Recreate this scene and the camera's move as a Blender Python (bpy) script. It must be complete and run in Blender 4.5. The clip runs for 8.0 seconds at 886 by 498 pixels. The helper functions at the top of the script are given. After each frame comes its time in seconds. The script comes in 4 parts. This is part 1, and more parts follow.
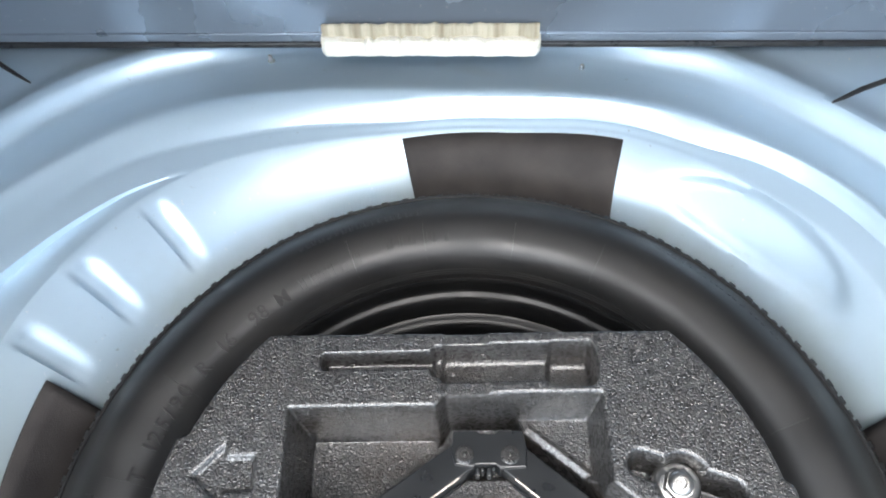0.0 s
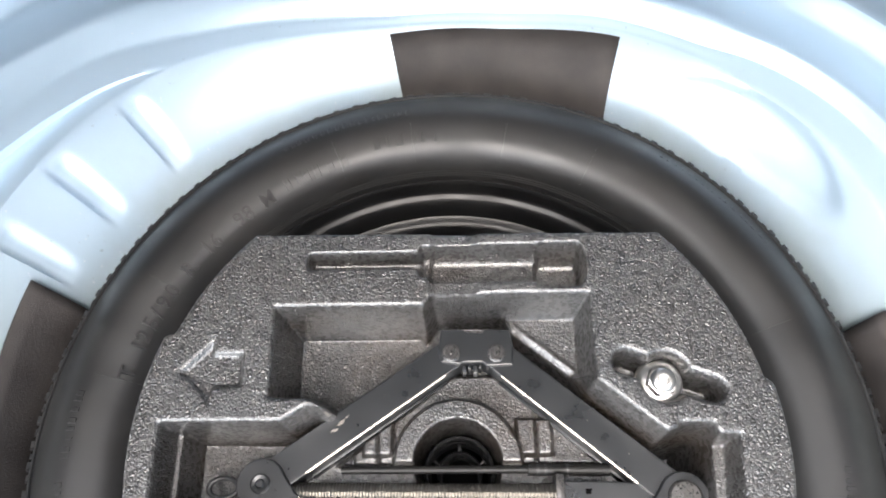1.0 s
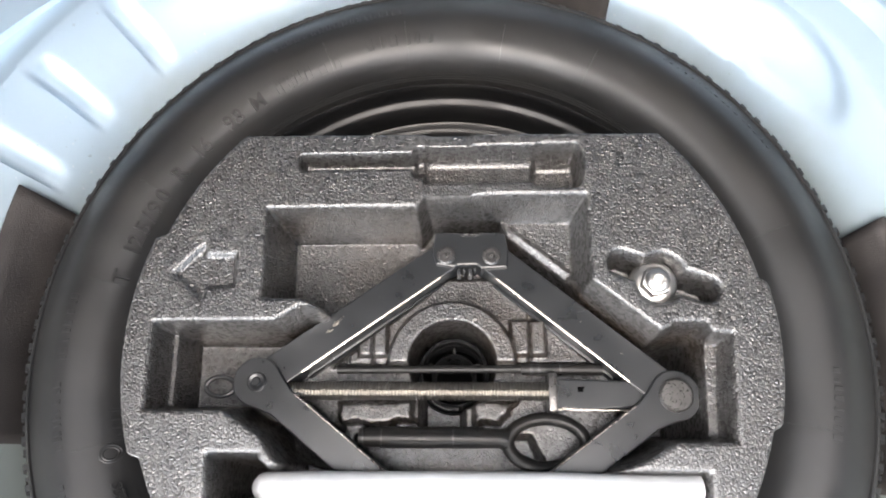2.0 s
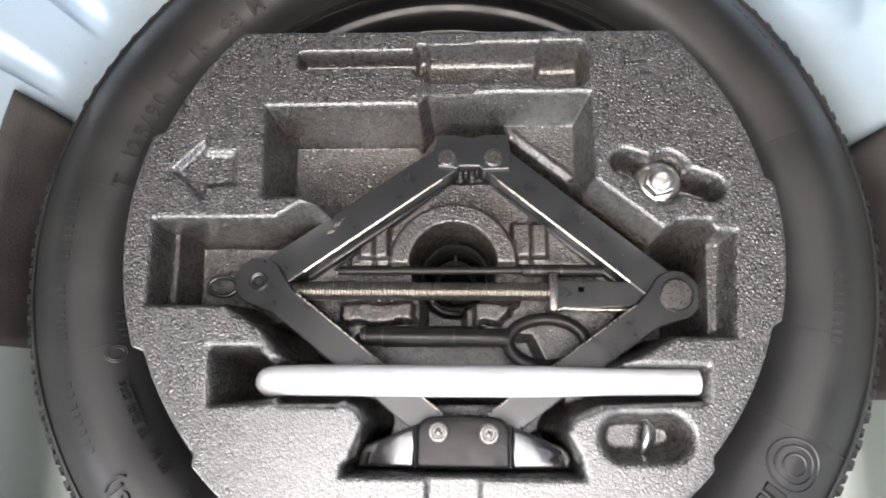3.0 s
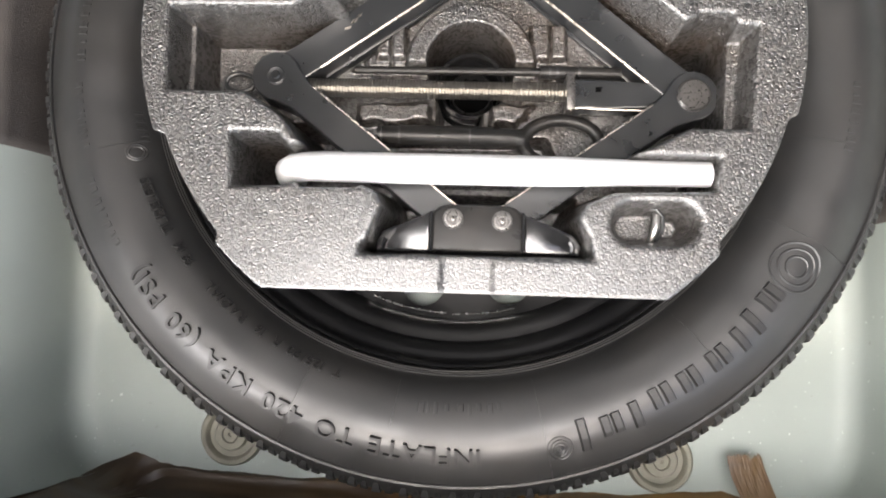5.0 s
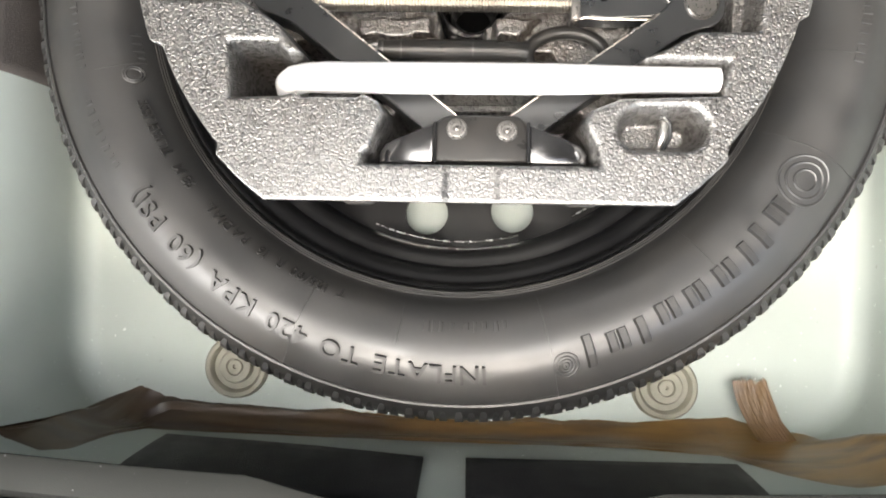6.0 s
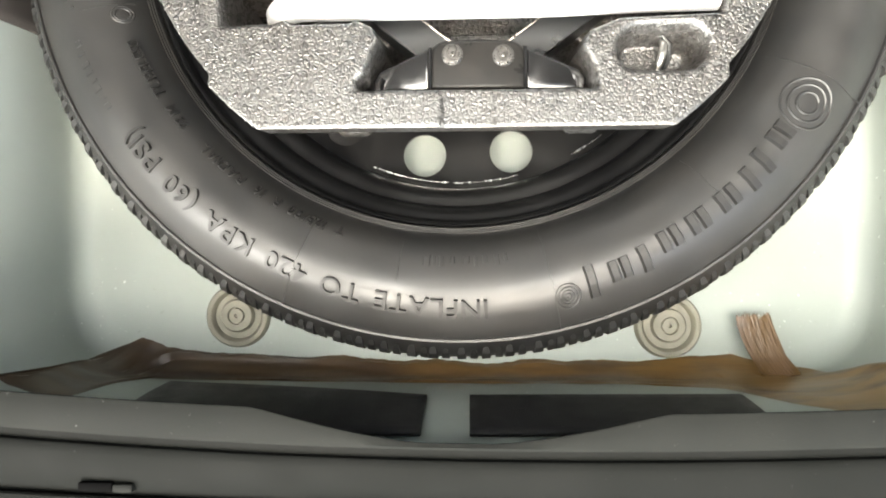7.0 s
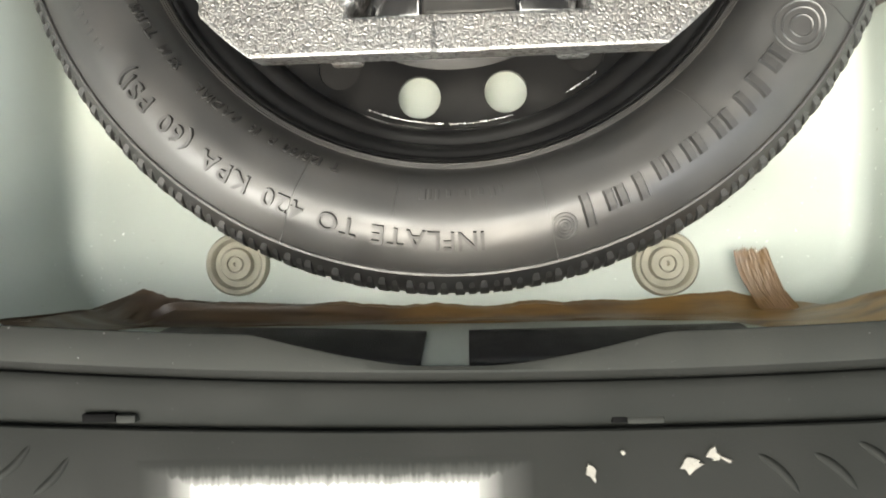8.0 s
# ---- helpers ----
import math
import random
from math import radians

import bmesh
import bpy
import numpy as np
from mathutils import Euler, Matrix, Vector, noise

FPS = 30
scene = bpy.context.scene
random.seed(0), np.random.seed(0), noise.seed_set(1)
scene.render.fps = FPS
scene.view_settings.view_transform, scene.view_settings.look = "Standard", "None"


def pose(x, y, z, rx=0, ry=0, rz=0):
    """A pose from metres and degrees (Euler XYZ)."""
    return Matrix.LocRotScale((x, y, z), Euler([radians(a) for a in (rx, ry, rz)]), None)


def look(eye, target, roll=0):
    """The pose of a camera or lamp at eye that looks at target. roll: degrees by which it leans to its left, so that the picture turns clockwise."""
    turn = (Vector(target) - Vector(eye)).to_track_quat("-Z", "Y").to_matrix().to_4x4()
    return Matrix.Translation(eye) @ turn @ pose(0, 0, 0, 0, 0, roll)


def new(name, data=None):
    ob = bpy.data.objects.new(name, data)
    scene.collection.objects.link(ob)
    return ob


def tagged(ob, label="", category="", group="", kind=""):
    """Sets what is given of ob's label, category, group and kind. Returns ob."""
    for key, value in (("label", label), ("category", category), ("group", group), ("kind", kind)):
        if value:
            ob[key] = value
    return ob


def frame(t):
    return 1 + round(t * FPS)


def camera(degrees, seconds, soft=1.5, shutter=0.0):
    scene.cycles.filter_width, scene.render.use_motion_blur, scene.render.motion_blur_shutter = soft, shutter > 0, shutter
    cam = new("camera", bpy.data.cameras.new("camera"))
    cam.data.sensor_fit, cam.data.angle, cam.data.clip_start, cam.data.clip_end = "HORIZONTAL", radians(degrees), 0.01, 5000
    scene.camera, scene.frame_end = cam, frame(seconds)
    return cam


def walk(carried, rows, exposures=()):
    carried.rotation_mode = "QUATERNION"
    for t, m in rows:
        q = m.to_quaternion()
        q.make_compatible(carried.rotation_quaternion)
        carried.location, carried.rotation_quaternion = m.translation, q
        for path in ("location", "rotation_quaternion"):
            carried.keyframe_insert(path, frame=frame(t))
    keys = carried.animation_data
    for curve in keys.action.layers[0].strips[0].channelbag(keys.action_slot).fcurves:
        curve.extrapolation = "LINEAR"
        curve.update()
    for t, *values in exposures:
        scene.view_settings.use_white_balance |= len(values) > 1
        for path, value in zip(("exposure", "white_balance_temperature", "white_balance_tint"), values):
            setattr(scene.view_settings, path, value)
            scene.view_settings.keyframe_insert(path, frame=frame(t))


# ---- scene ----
EXPOSURES = [(0.0, 1.3, 6000, 9), (0.75, 1.64, 6250, 11), (1.5, 1.8, 6400, 12), (3.0, 1.58, 6520, 13), (4.5, 1.75, 6700, 13), (6.5, 2.65, 7050, 8), (8.0, 2.65, 7200, 5)]
cam = camera(66.12, 8.0, soft=2.0)
# seconds, place in metres, then tilt from straight down, turn in the picture, heading
ROWS = [
    (0.0, 0.0119, -0.0764, 0.6179, 32.234, -5.522, 4.731),
    (0.5, 0.0122, -0.0773, 0.6120, 28.502, -5.197, 4.577),
    (1.0, 0.0127, -0.0784, 0.6072, 24.629, -4.902, 4.410),
    (1.5, 0.0135, -0.0824, 0.6012, 21.233, -4.984, 4.635),
    (3.0, 0.0150, -0.1180, 0.5843, 13.904, -8.336, 8.368),
    (3.5, 0.0143, -0.1338, 0.5810, 11.805, -10.729, 11.195),
    (4.0, 0.0137, -0.1489, 0.5806, 9.549, -14.284, 15.171),
    (4.5, 0.0119, -0.1666, 0.5801, 7.664, -18.160, 19.373),
    (5.0, 0.0098, -0.1859, 0.5787, 6.153, -21.938, 23.437),
    (6.5, 0.0075, -0.2399, 0.5667, 3.714, -39.564, 39.937),
    (7.0, 0.0093, -0.2534, 0.5647, 3.212, -52.872, 52.495),
    (7.5, 0.0104, -0.2683, 0.5642, 2.852, -66.086, 64.987),
    (8.0, 0.0120, -0.2866, 0.5647, 2.768, -78.832, 77.205),
]
walk(cam, [(t, pose(x, y, z, 0, 0, heading) @ pose(0, 0, 0, tilt, 0, 0) @ pose(0, 0, 0, 0, 0, turn)) for t, x, y, z, tilt, turn, heading in ROWS], EXPOSURES)

# ---------------------------------------------------------------- world and light
world = bpy.data.worlds.new("sky")
scene.world = world
world.use_nodes = True
wn = world.node_tree.nodes
sky = wn.new("ShaderNodeTexSky")
sky.sky_type = "NISHITA"
sky.sun_disc = False
sky.sun_elevation = radians(64)
sky.sun_rotation = radians(180)
sky.air_density, sky.dust_density = 1.6, 4.0
wn["Background"].inputs["Strength"].default_value = 0.15
world.node_tree.links.new(sky.outputs[0], wn["Background"].inputs["Color"])

sun = new("sun", bpy.data.lights.new("sun", "SUN"))
sun.data.energy, sun.data.angle, sun.data.color = 5.0, radians(78), (1.0, 0.985, 0.96)
sun.matrix_world = look((-1.05, -1.10, 2.45), (0, 0, 0))

# added unseen area lamp, standing in for low skylight from the open back
rear_fill = new("rear_fill", bpy.data.lights.new("rear_fill", "AREA"))
rear_fill.data.shape, rear_fill.data.size, rear_fill.data.size_y = "RECTANGLE", 1.35, 0.62
rear_fill.data.energy, rear_fill.data.color = 2.4, (0.80, 0.90, 1.0)
rear_fill.matrix_world = look((0.0, -1.30, 0.62), (0.0, 0.35, 0.14))


# ---------------------------------------------------------------- materials
class Nodes:
    """A principled material with small helpers for its texture nodes."""

    def __init__(self, name, rough=0.5, metal=0.0, spec=0.5, coat=0.0):
        self.m = bpy.data.materials.new(name)
        self.m.use_nodes = True
        self.t = self.m.node_tree
        self.b = self.t.nodes["Principled BSDF"]
        self.b.inputs["Roughness"].default_value = rough
        self.b.inputs["Metallic"].default_value = metal
        self.b.inputs["Specular IOR Level"].default_value = spec
        self.b.inputs["Coat Weight"].default_value = coat
        self.b.inputs["Coat Roughness"].default_value = 0.09
        self.co = self.t.nodes.new("ShaderNodeTexCoord").outputs["Object"]

    def link(self, a, b):
        self.t.links.new(a, b)

    def noise(self, scale, detail=4.0, stretch=None):
        n = self.t.nodes.new("ShaderNodeTexNoise")
        n.inputs["Scale"].default_value, n.inputs["Detail"].default_value = scale, detail
        if stretch:
            mp = self.t.nodes.new("ShaderNodeMapping")
            mp.inputs["Scale"].default_value = stretch
            self.link(self.co, mp.inputs["Vector"])
            self.link(mp.outputs[0], n.inputs["Vector"])
        else:
            self.link(self.co, n.inputs["Vector"])
        return n.outputs["Fac"]

    def cells(self, scale, feature="F1", out="Distance"):
        n = self.t.nodes.new("ShaderNodeTexVoronoi")
        n.feature = feature
        n.inputs["Scale"].default_value = scale
        self.link(self.co, n.inputs["Vector"])
        return n.outputs[out]

    def ramp(self, fac, *stops):
        n = self.t.nodes.new("ShaderNodeValToRGB")
        e = n.color_ramp.elements
        while len(e) < len(stops):
            e.new(0.5)
        for el, (p, c) in zip(e, stops):
            el.position = p
            el.color = (c, c, c, 1) if isinstance(c, float) else (*c, 1)
        self.link(fac, n.inputs[0])
        return n.outputs[0]

    def mix(self, fac, a, b, mode="MIX"):
        n = self.t.nodes.new("ShaderNodeMix")
        n.data_type, n.blend_type = "RGBA", mode
        for socket, v in ((n.inputs[0], fac), (n.inputs[6], a), (n.inputs[7], b)):
            if isinstance(v, (int, float)):
                socket.default_value = v
            elif isinstance(v, tuple):
                socket.default_value = (*v, 1)
            else:
                self.link(v, socket)
        return n.outputs[2]

    def colour(self, c):
        if isinstance(c, tuple):
            self.b.inputs["Base Color"].default_value = (*c, 1)
        else:
            self.link(c, self.b.inputs["Base Color"])

    def rough(self, f):
        self.link(f, self.b.inputs["Roughness"])

    def bump(self, h, dist, strength=1.0):
        n = self.t.nodes.new("ShaderNodeBump")
        n.inputs["Distance"].default_value, n.inputs["Strength"].default_value = dist, strength
        self.link(h, n.inputs["Height"])
        old = self.b.inputs["Normal"].links
        if old:
            self.link(old[0].from_socket, n.inputs["Normal"])
        self.link(n.outputs[0], self.b.inputs["Normal"])


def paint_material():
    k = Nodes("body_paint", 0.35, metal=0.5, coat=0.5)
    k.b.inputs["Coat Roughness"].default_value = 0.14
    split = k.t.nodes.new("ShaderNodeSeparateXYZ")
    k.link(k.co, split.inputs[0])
    # blue-silver and glossy high in front, darker grey-green and dull low and behind
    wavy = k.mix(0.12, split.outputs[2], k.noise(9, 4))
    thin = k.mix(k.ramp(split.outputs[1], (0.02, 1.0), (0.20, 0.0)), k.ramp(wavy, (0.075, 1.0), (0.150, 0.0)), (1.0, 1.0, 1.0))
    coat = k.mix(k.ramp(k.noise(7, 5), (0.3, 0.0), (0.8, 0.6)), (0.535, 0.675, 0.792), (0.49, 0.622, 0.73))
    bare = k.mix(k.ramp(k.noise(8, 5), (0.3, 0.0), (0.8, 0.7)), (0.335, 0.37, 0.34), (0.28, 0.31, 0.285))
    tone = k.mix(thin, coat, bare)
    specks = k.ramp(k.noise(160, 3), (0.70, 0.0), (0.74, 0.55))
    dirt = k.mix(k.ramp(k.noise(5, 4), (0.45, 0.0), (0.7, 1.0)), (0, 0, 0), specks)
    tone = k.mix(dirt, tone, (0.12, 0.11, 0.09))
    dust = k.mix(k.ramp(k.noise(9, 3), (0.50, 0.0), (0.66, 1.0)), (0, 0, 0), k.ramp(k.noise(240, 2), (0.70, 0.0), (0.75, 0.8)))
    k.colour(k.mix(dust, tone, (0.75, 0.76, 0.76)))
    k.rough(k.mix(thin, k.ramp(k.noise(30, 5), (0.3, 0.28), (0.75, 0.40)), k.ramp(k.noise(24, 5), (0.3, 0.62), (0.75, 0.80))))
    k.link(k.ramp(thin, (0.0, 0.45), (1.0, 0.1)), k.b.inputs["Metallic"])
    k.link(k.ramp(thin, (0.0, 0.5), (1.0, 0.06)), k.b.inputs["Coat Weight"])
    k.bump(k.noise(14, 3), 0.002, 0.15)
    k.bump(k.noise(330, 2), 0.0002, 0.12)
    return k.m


def rubber_material(name, c=0.012, rough=0.3, spec=0.75):
    k = Nodes(name, rough, spec=spec)
    k.colour(k.mix(k.ramp(k.noise(22, 7), (0.4, 0.0), (0.75, 0.8)), (c, c, c), (c * 1.6, c * 1.5, c * 1.4)))
    k.rough(k.ramp(k.mix(0.55, k.noise(38, 6), k.noise(13, 5)), (0.34, rough - 0.05), (0.62, rough + 0.15)))
    k.bump(k.noise(700, 2), 0.0002, 0.12)
    k.bump(k.noise(45, 4), 0.0012, 0.16)
    return k.m


def foam_material():
    k = Nodes("bead_foam", 0.34, spec=0.9, coat=0.75)
    k.b.inputs["Coat Roughness"].default_value = 0.30
    k.b.inputs["Coat IOR"].default_value = 1.8
    cell = k.cells(400, out="Color")
    edge = k.cells(400, "DISTANCE_TO_EDGE")
    grey = k.t.nodes.new("ShaderNodeSeparateColor")
    k.link(cell, grey.inputs[0])
    tone = k.mix(k.ramp(grey.outputs[0], (0.1, 0.0), (0.95, 1.0)), (0.0045, 0.0043, 0.0043), (0.041, 0.039, 0.037))
    tone = k.mix(k.ramp(k.noise(1300, 2), (0.54, 0.0), (0.66, 0.6)), tone, (0.095, 0.092, 0.088))
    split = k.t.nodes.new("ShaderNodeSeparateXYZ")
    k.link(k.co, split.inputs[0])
    # brown patches, stronger lower in the tray
    pocket_brown = k.mix(k.ramp(split.outputs[2], (0.150, 1.0), (0.184, 0.0)), (0.22, 0.22, 0.22), (0.85, 0.85, 0.85))
    pocket_brown = k.mix(1.0, pocket_brown, k.ramp(k.noise(17, 6), (0.40, 0.0), (0.62, 1.0)), "MULTIPLY")
    tone = k.mix(pocket_brown, tone, (0.026, 0.0165, 0.0095))
    k.colour(k.mix(k.ramp(edge, (0.0, 0.8), (0.08, 0.0)), tone, (0.006, 0.0055, 0.005)))
    k.rough(k.ramp(grey.outputs[1], (0.1, 0.16), (0.9, 0.5)))
    k.bump(k.ramp(edge, (0.0, 0.0), (0.32, 1.0)), 0.0007, 0.8)
    k.bump(k.ramp(grey.outputs[2], (0.0, 0.0), (1.0, 1.0)), 0.0005, 0.6)
    k.bump(k.noise(750, 3), 0.0008, 0.7)
    return k.m


def metal_material(name, c, rough, grain=60, metal=1.0, amount=0.12, relief=0.3):
    k = Nodes(name, rough, metal)
    k.colour(k.mix(k.ramp(k.noise(grain, 6), (0.35, 0.0), (0.75, 1.0)), c, tuple(v * 0.72 for v in c)))
    k.rough(k.ramp(k.noise(grain * 4, 4), (0.3, max(0.05, rough - amount)), (0.75, rough + amount)))
    k.bump(k.noise(grain * 9, 3), 0.0003, relief)
    return k.m


def jack_material():
    k = Nodes("black_enamel", 0.3, spec=0.65)
    worn = k.ramp(k.noise(75, 8), (0.70, 0.0), (0.78, 0.35))
    k.colour(k.mix(worn, (0.0125, 0.0135, 0.0145), (0.075, 0.07, 0.064)))
    k.rough(k.ramp(k.noise(60, 5), (0.3, 0.26), (0.75, 0.40)))
    k.bump(k.noise(420, 3), 0.0002, 0.08)
    return k.m


def plain_material(name, a, b, rough, scale=40, spec=0.4, grain=600, depth=0.0004, fine=0.5, dust=0.0):
    k = Nodes(name, rough, spec=spec)
    tone = k.mix(k.ramp(k.noise(scale, 7), (0.35, 0.0), (0.7, 1.0)), a, b)
    if dust:
        tone = k.mix(k.ramp(k.noise(330, 2), (0.735, 0.0), (0.78, 1.0)), tone, (dust, dust, dust))
    k.colour(tone)
    k.rough(k.ramp(k.noise(scale * 2, 5), (0.3, max(0.05, rough - 0.08)), (0.75, min(1.0, rough + 0.12))))
    k.bump(k.noise(grain, 3), depth, fine)
    return k.m


def glue_material(name, stretch, contrast=0.55, depth=1.0):
    k = Nodes(name, 0.22, spec=0.5)
    streak = k.noise(1.0, 4, stretch)
    split = k.t.nodes.new("ShaderNodeSeparateXYZ")
    k.link(k.co, split.inputs[0])
    along = k.mix(0.25, split.outputs[0], k.noise(10, 3))
    shift = k.ramp(along, (0.0, 0.12), (0.10, 0.45), (0.26, 0.75), (0.30, 1.0))
    body = k.mix(shift, (0.030, 0.019, 0.013), (0.165 * depth, 0.092 * depth, 0.026 * depth))
    pale = k.mix(shift, (0.066, 0.043, 0.027), (0.245 * depth, 0.140 * depth, 0.044))
    tone = k.mix(k.ramp(streak, (0.3, 0.0), (0.7, contrast)), body, pale)
    k.colour(k.mix(k.ramp(k.noise(1.0, 6, (11, 70, 70)), (0.44, 0.0), (0.66, 0.75)), tone, (0.034, 0.021, 0.014)))
    k.rough(k.ramp(streak, (0.3, 0.30), (0.7, 0.52)))
    k.bump(streak, 0.0012, 0.14)
    return k.m


def panel_material():
    """Smooth blue-grey lacquer, faintly uneven and dusty."""
    k = Nodes("blue_grey_panel", 0.28, metal=0.5)
    tone = k.mix(k.noise(2.5, 3), (0.20, 0.235, 0.285), (0.26, 0.30, 0.35))
    k.colour(k.mix(k.ramp(k.noise(210, 2), (0.70, 0.0), (0.76, 0.5)), tone, (0.42, 0.44, 0.46)))
    k.rough(k.ramp(k.noise(6, 4), (0.3, 0.22), (0.7, 0.34)))
    return k.m


def streaked_material():
    """Cream colour with upright brown streaks."""
    k = Nodes("streaked_cream", 0.7, spec=0.3)
    streak = k.noise(1.0, 4, (130, 4, 9))
    k.colour(k.mix(k.ramp(streak, (0.40, 0.0), (0.72, 1.0)), (0.50, 0.46, 0.35), (0.26, 0.22, 0.15)))
    k.bump(k.noise(300, 3), 0.002, 0.6)
    return k.m


def sill_glare_material():
    """Dark plastic with a bright light patch painted in towards the sill's outer edge."""
    k = Nodes("sill_glare_plastic", 0.62, spec=0.04)
    split = k.t.nodes.new("ShaderNodeSeparateXYZ")
    k.link(k.co, split.inputs[0])
    x, y = split.outputs[0], split.outputs[1]

    def calc(op, a, b):
        n = k.t.nodes.new("ShaderNodeMath")
        n.operation = op
        for socket, v in zip(n.inputs, (a, b)):
            if isinstance(v, (int, float)):
                socket.default_value = v
            else:
                k.link(v, socket)
        return n.outputs[0]

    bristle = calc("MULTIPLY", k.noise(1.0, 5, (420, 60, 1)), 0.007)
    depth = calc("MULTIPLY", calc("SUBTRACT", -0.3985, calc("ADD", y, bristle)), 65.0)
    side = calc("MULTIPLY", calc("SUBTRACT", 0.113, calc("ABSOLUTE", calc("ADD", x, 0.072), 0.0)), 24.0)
    # mask of the painted light patch, fading in from the front and sides
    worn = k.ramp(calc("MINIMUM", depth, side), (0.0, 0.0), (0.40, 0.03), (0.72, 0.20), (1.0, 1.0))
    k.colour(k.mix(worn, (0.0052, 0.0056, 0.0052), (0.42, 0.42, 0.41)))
    return k.m


SILL_GLARE = sill_glare_material()
PAINT = paint_material()
RUBBER = rubber_material("tyre_rubber", 0.013, 0.37, 0.6)
MOULDED = rubber_material("moulded_letter_rubber", 0.007, 0.42, 0.4)
TREAD = rubber_material("tread_rubber", 0.008, 0.5)
FOAM = foam_material()
ENAMEL = jack_material()
DULL_BLACK = plain_material("dull_black_steel", (0.010, 0.010, 0.010), (0.016, 0.015, 0.014), 0.34, 60, 0.22, 400, 0.0002, 0.15)
WHEEL = plain_material("black_wheel_lacquer", (0.006, 0.006, 0.0065), (0.009, 0.009, 0.009), 0.36, 15, 0.34, 60, 0.0002, 0.08)
SILVER = metal_material("silver_lacquered_steel", (0.80, 0.81, 0.82), 0.42, 30, 0.4, 0.08, 0.12)
ZINC = metal_material("zinc_plated_steel", (0.60, 0.59, 0.57), 0.34, 40, 1.0, 0.06, 0.04)
STEEL = metal_material("dull_steel", (0.37, 0.35, 0.32), 0.34, 30, 1.0, 0.06, 0.03)
EDGE_STEEL = metal_material("rubbed_steel", (0.50, 0.455, 0.40), 0.32, 120)
WORN = metal_material("worn_dark_steel", (0.125, 0.12, 0.115), 0.34, 160, 0.75)
GLOSS = plain_material("gloss_black_enamel", (0.010, 0.010, 0.011), (0.014, 0.014, 0.014), 0.13, 30, 0.9, 300, 0.0002, 0.15)
POLISHED = metal_material("polished_steel", (0.70, 0.70, 0.69), 0.25, 60)
PLASTIC = plain_material("black_plastic", (0.018, 0.018, 0.019), (0.03, 0.03, 0.03), 0.32)
FELT = plain_material("brown_grey_felt", (0.034, 0.030, 0.028), (0.058, 0.051, 0.047), 0.62, 30, 0.3, 900, 0.001, 0.6)
DARK_FELT = plain_material("black_felt", (0.012, 0.012, 0.013), (0.02, 0.02, 0.02), 0.6, 30, 0.3, 900, 0.001, 0.6)
TRIM = plain_material("grey_grained_plastic", (0.0078, 0.0084, 0.0078), (0.011, 0.0115, 0.0105), 0.62, 20, 0.05, 1100, 0.0004, 0.3, 0.06)
DARK_TRIM = plain_material("dark_grained_plastic", (0.0042, 0.0046, 0.0042), (0.0062, 0.0065, 0.0061), 0.62, 20, 0.04, 1100, 0.0004, 0.3, 0.02)
PLUG = plain_material("putty_grey_rubber", (0.165, 0.155, 0.12), (0.22, 0.21, 0.165), 0.5, 60)
GLUE = glue_material("amber_sealant", (4, 70, 70))
SMEAR = glue_material("brushed_sealant", (120, 9, 60), 0.6, 0.55)
BOARD = panel_material()
POLY = plain_material("white_polystyrene", (0.75, 0.72, 0.60), (0.82, 0.80, 0.72), 0.6, 160, 0.4, 300, 0.002, 0.8)
CREAM = streaked_material()
# near-black that stands in for the shade inside slots, holes and bores
SLOT = plain_material("slot_shade_black", (0.0010, 0.0010, 0.0011), (0.0014, 0.0014, 0.0014), 0.7, 20, 0.02)
LEAF = plain_material("dry_pale_flake", (0.055, 0.052, 0.045), (0.085, 0.08, 0.07), 0.7, 80)
LINING = plain_material("grey_lining", (0.22, 0.22, 0.225), (0.27, 0.27, 0.275), 0.8, 20)


# ---------------------------------------------------------------- mesh helpers
def link_mesh(name, me, material, parent=None, label="", smooth=True, m=None):
    me.materials.append(material)
    if smooth:
        me.shade_smooth()
        me.set_sharp_from_angle(angle=radians(38))
    ob = new(name, me)
    if parent:
        ob.parent = parent
    if m is not None:
        ob.matrix_basis = m
    return tagged(ob, label)


def part(name, bm, material, parent=None, label="", smooth=True, m=None):
    me = bpy.data.meshes.new(name)
    bm.normal_update()
    bm.to_mesh(me)
    bm.free()
    return link_mesh(name, me, material, parent, label, smooth, m)


def from_grid(name, co, cols, rows, material, parent=None, label="", wrap=False, keep=None):
    """A sheet of cols x rows points (row by row); wrap joins each row's end to its start."""
    i = np.arange(cols * rows).reshape(rows, cols)
    j = np.roll(i, -1, 1) if wrap else i[:, 1:]
    a = i if wrap else i[:, :-1]
    quads = np.stack([a[:-1], j[:-1], j[1:], a[1:]], -1).reshape(-1, 4)
    if keep is not None:
        quads = quads[keep[quads].all(1)]
    me = bpy.data.meshes.new(name)
    me.from_pydata(co.tolist(), [], quads.tolist())
    me.update()
    return link_mesh(name, me, material, parent, label)


def spun(profile, seg=160, closed=False):
    """A bmesh turned round z from (radius, height) pairs."""
    bm = bmesh.new()
    rings = []
    for r, z in profile:
        rings.append([bm.verts.new((r * math.cos(2 * math.pi * k / seg), r * math.sin(2 * math.pi * k / seg), z)) for k in range(seg)])
    pairs = list(zip(rings, rings[1:])) + ([(rings[-1], rings[0])] if closed else [])
    for a, b in pairs:
        for k in range(seg):
            n = (k + 1) % seg
            bm.faces.new((a[k], a[n], b[n], b[k]))
    bmesh.ops.recalc_face_normals(bm, faces=bm.faces)
    return bm


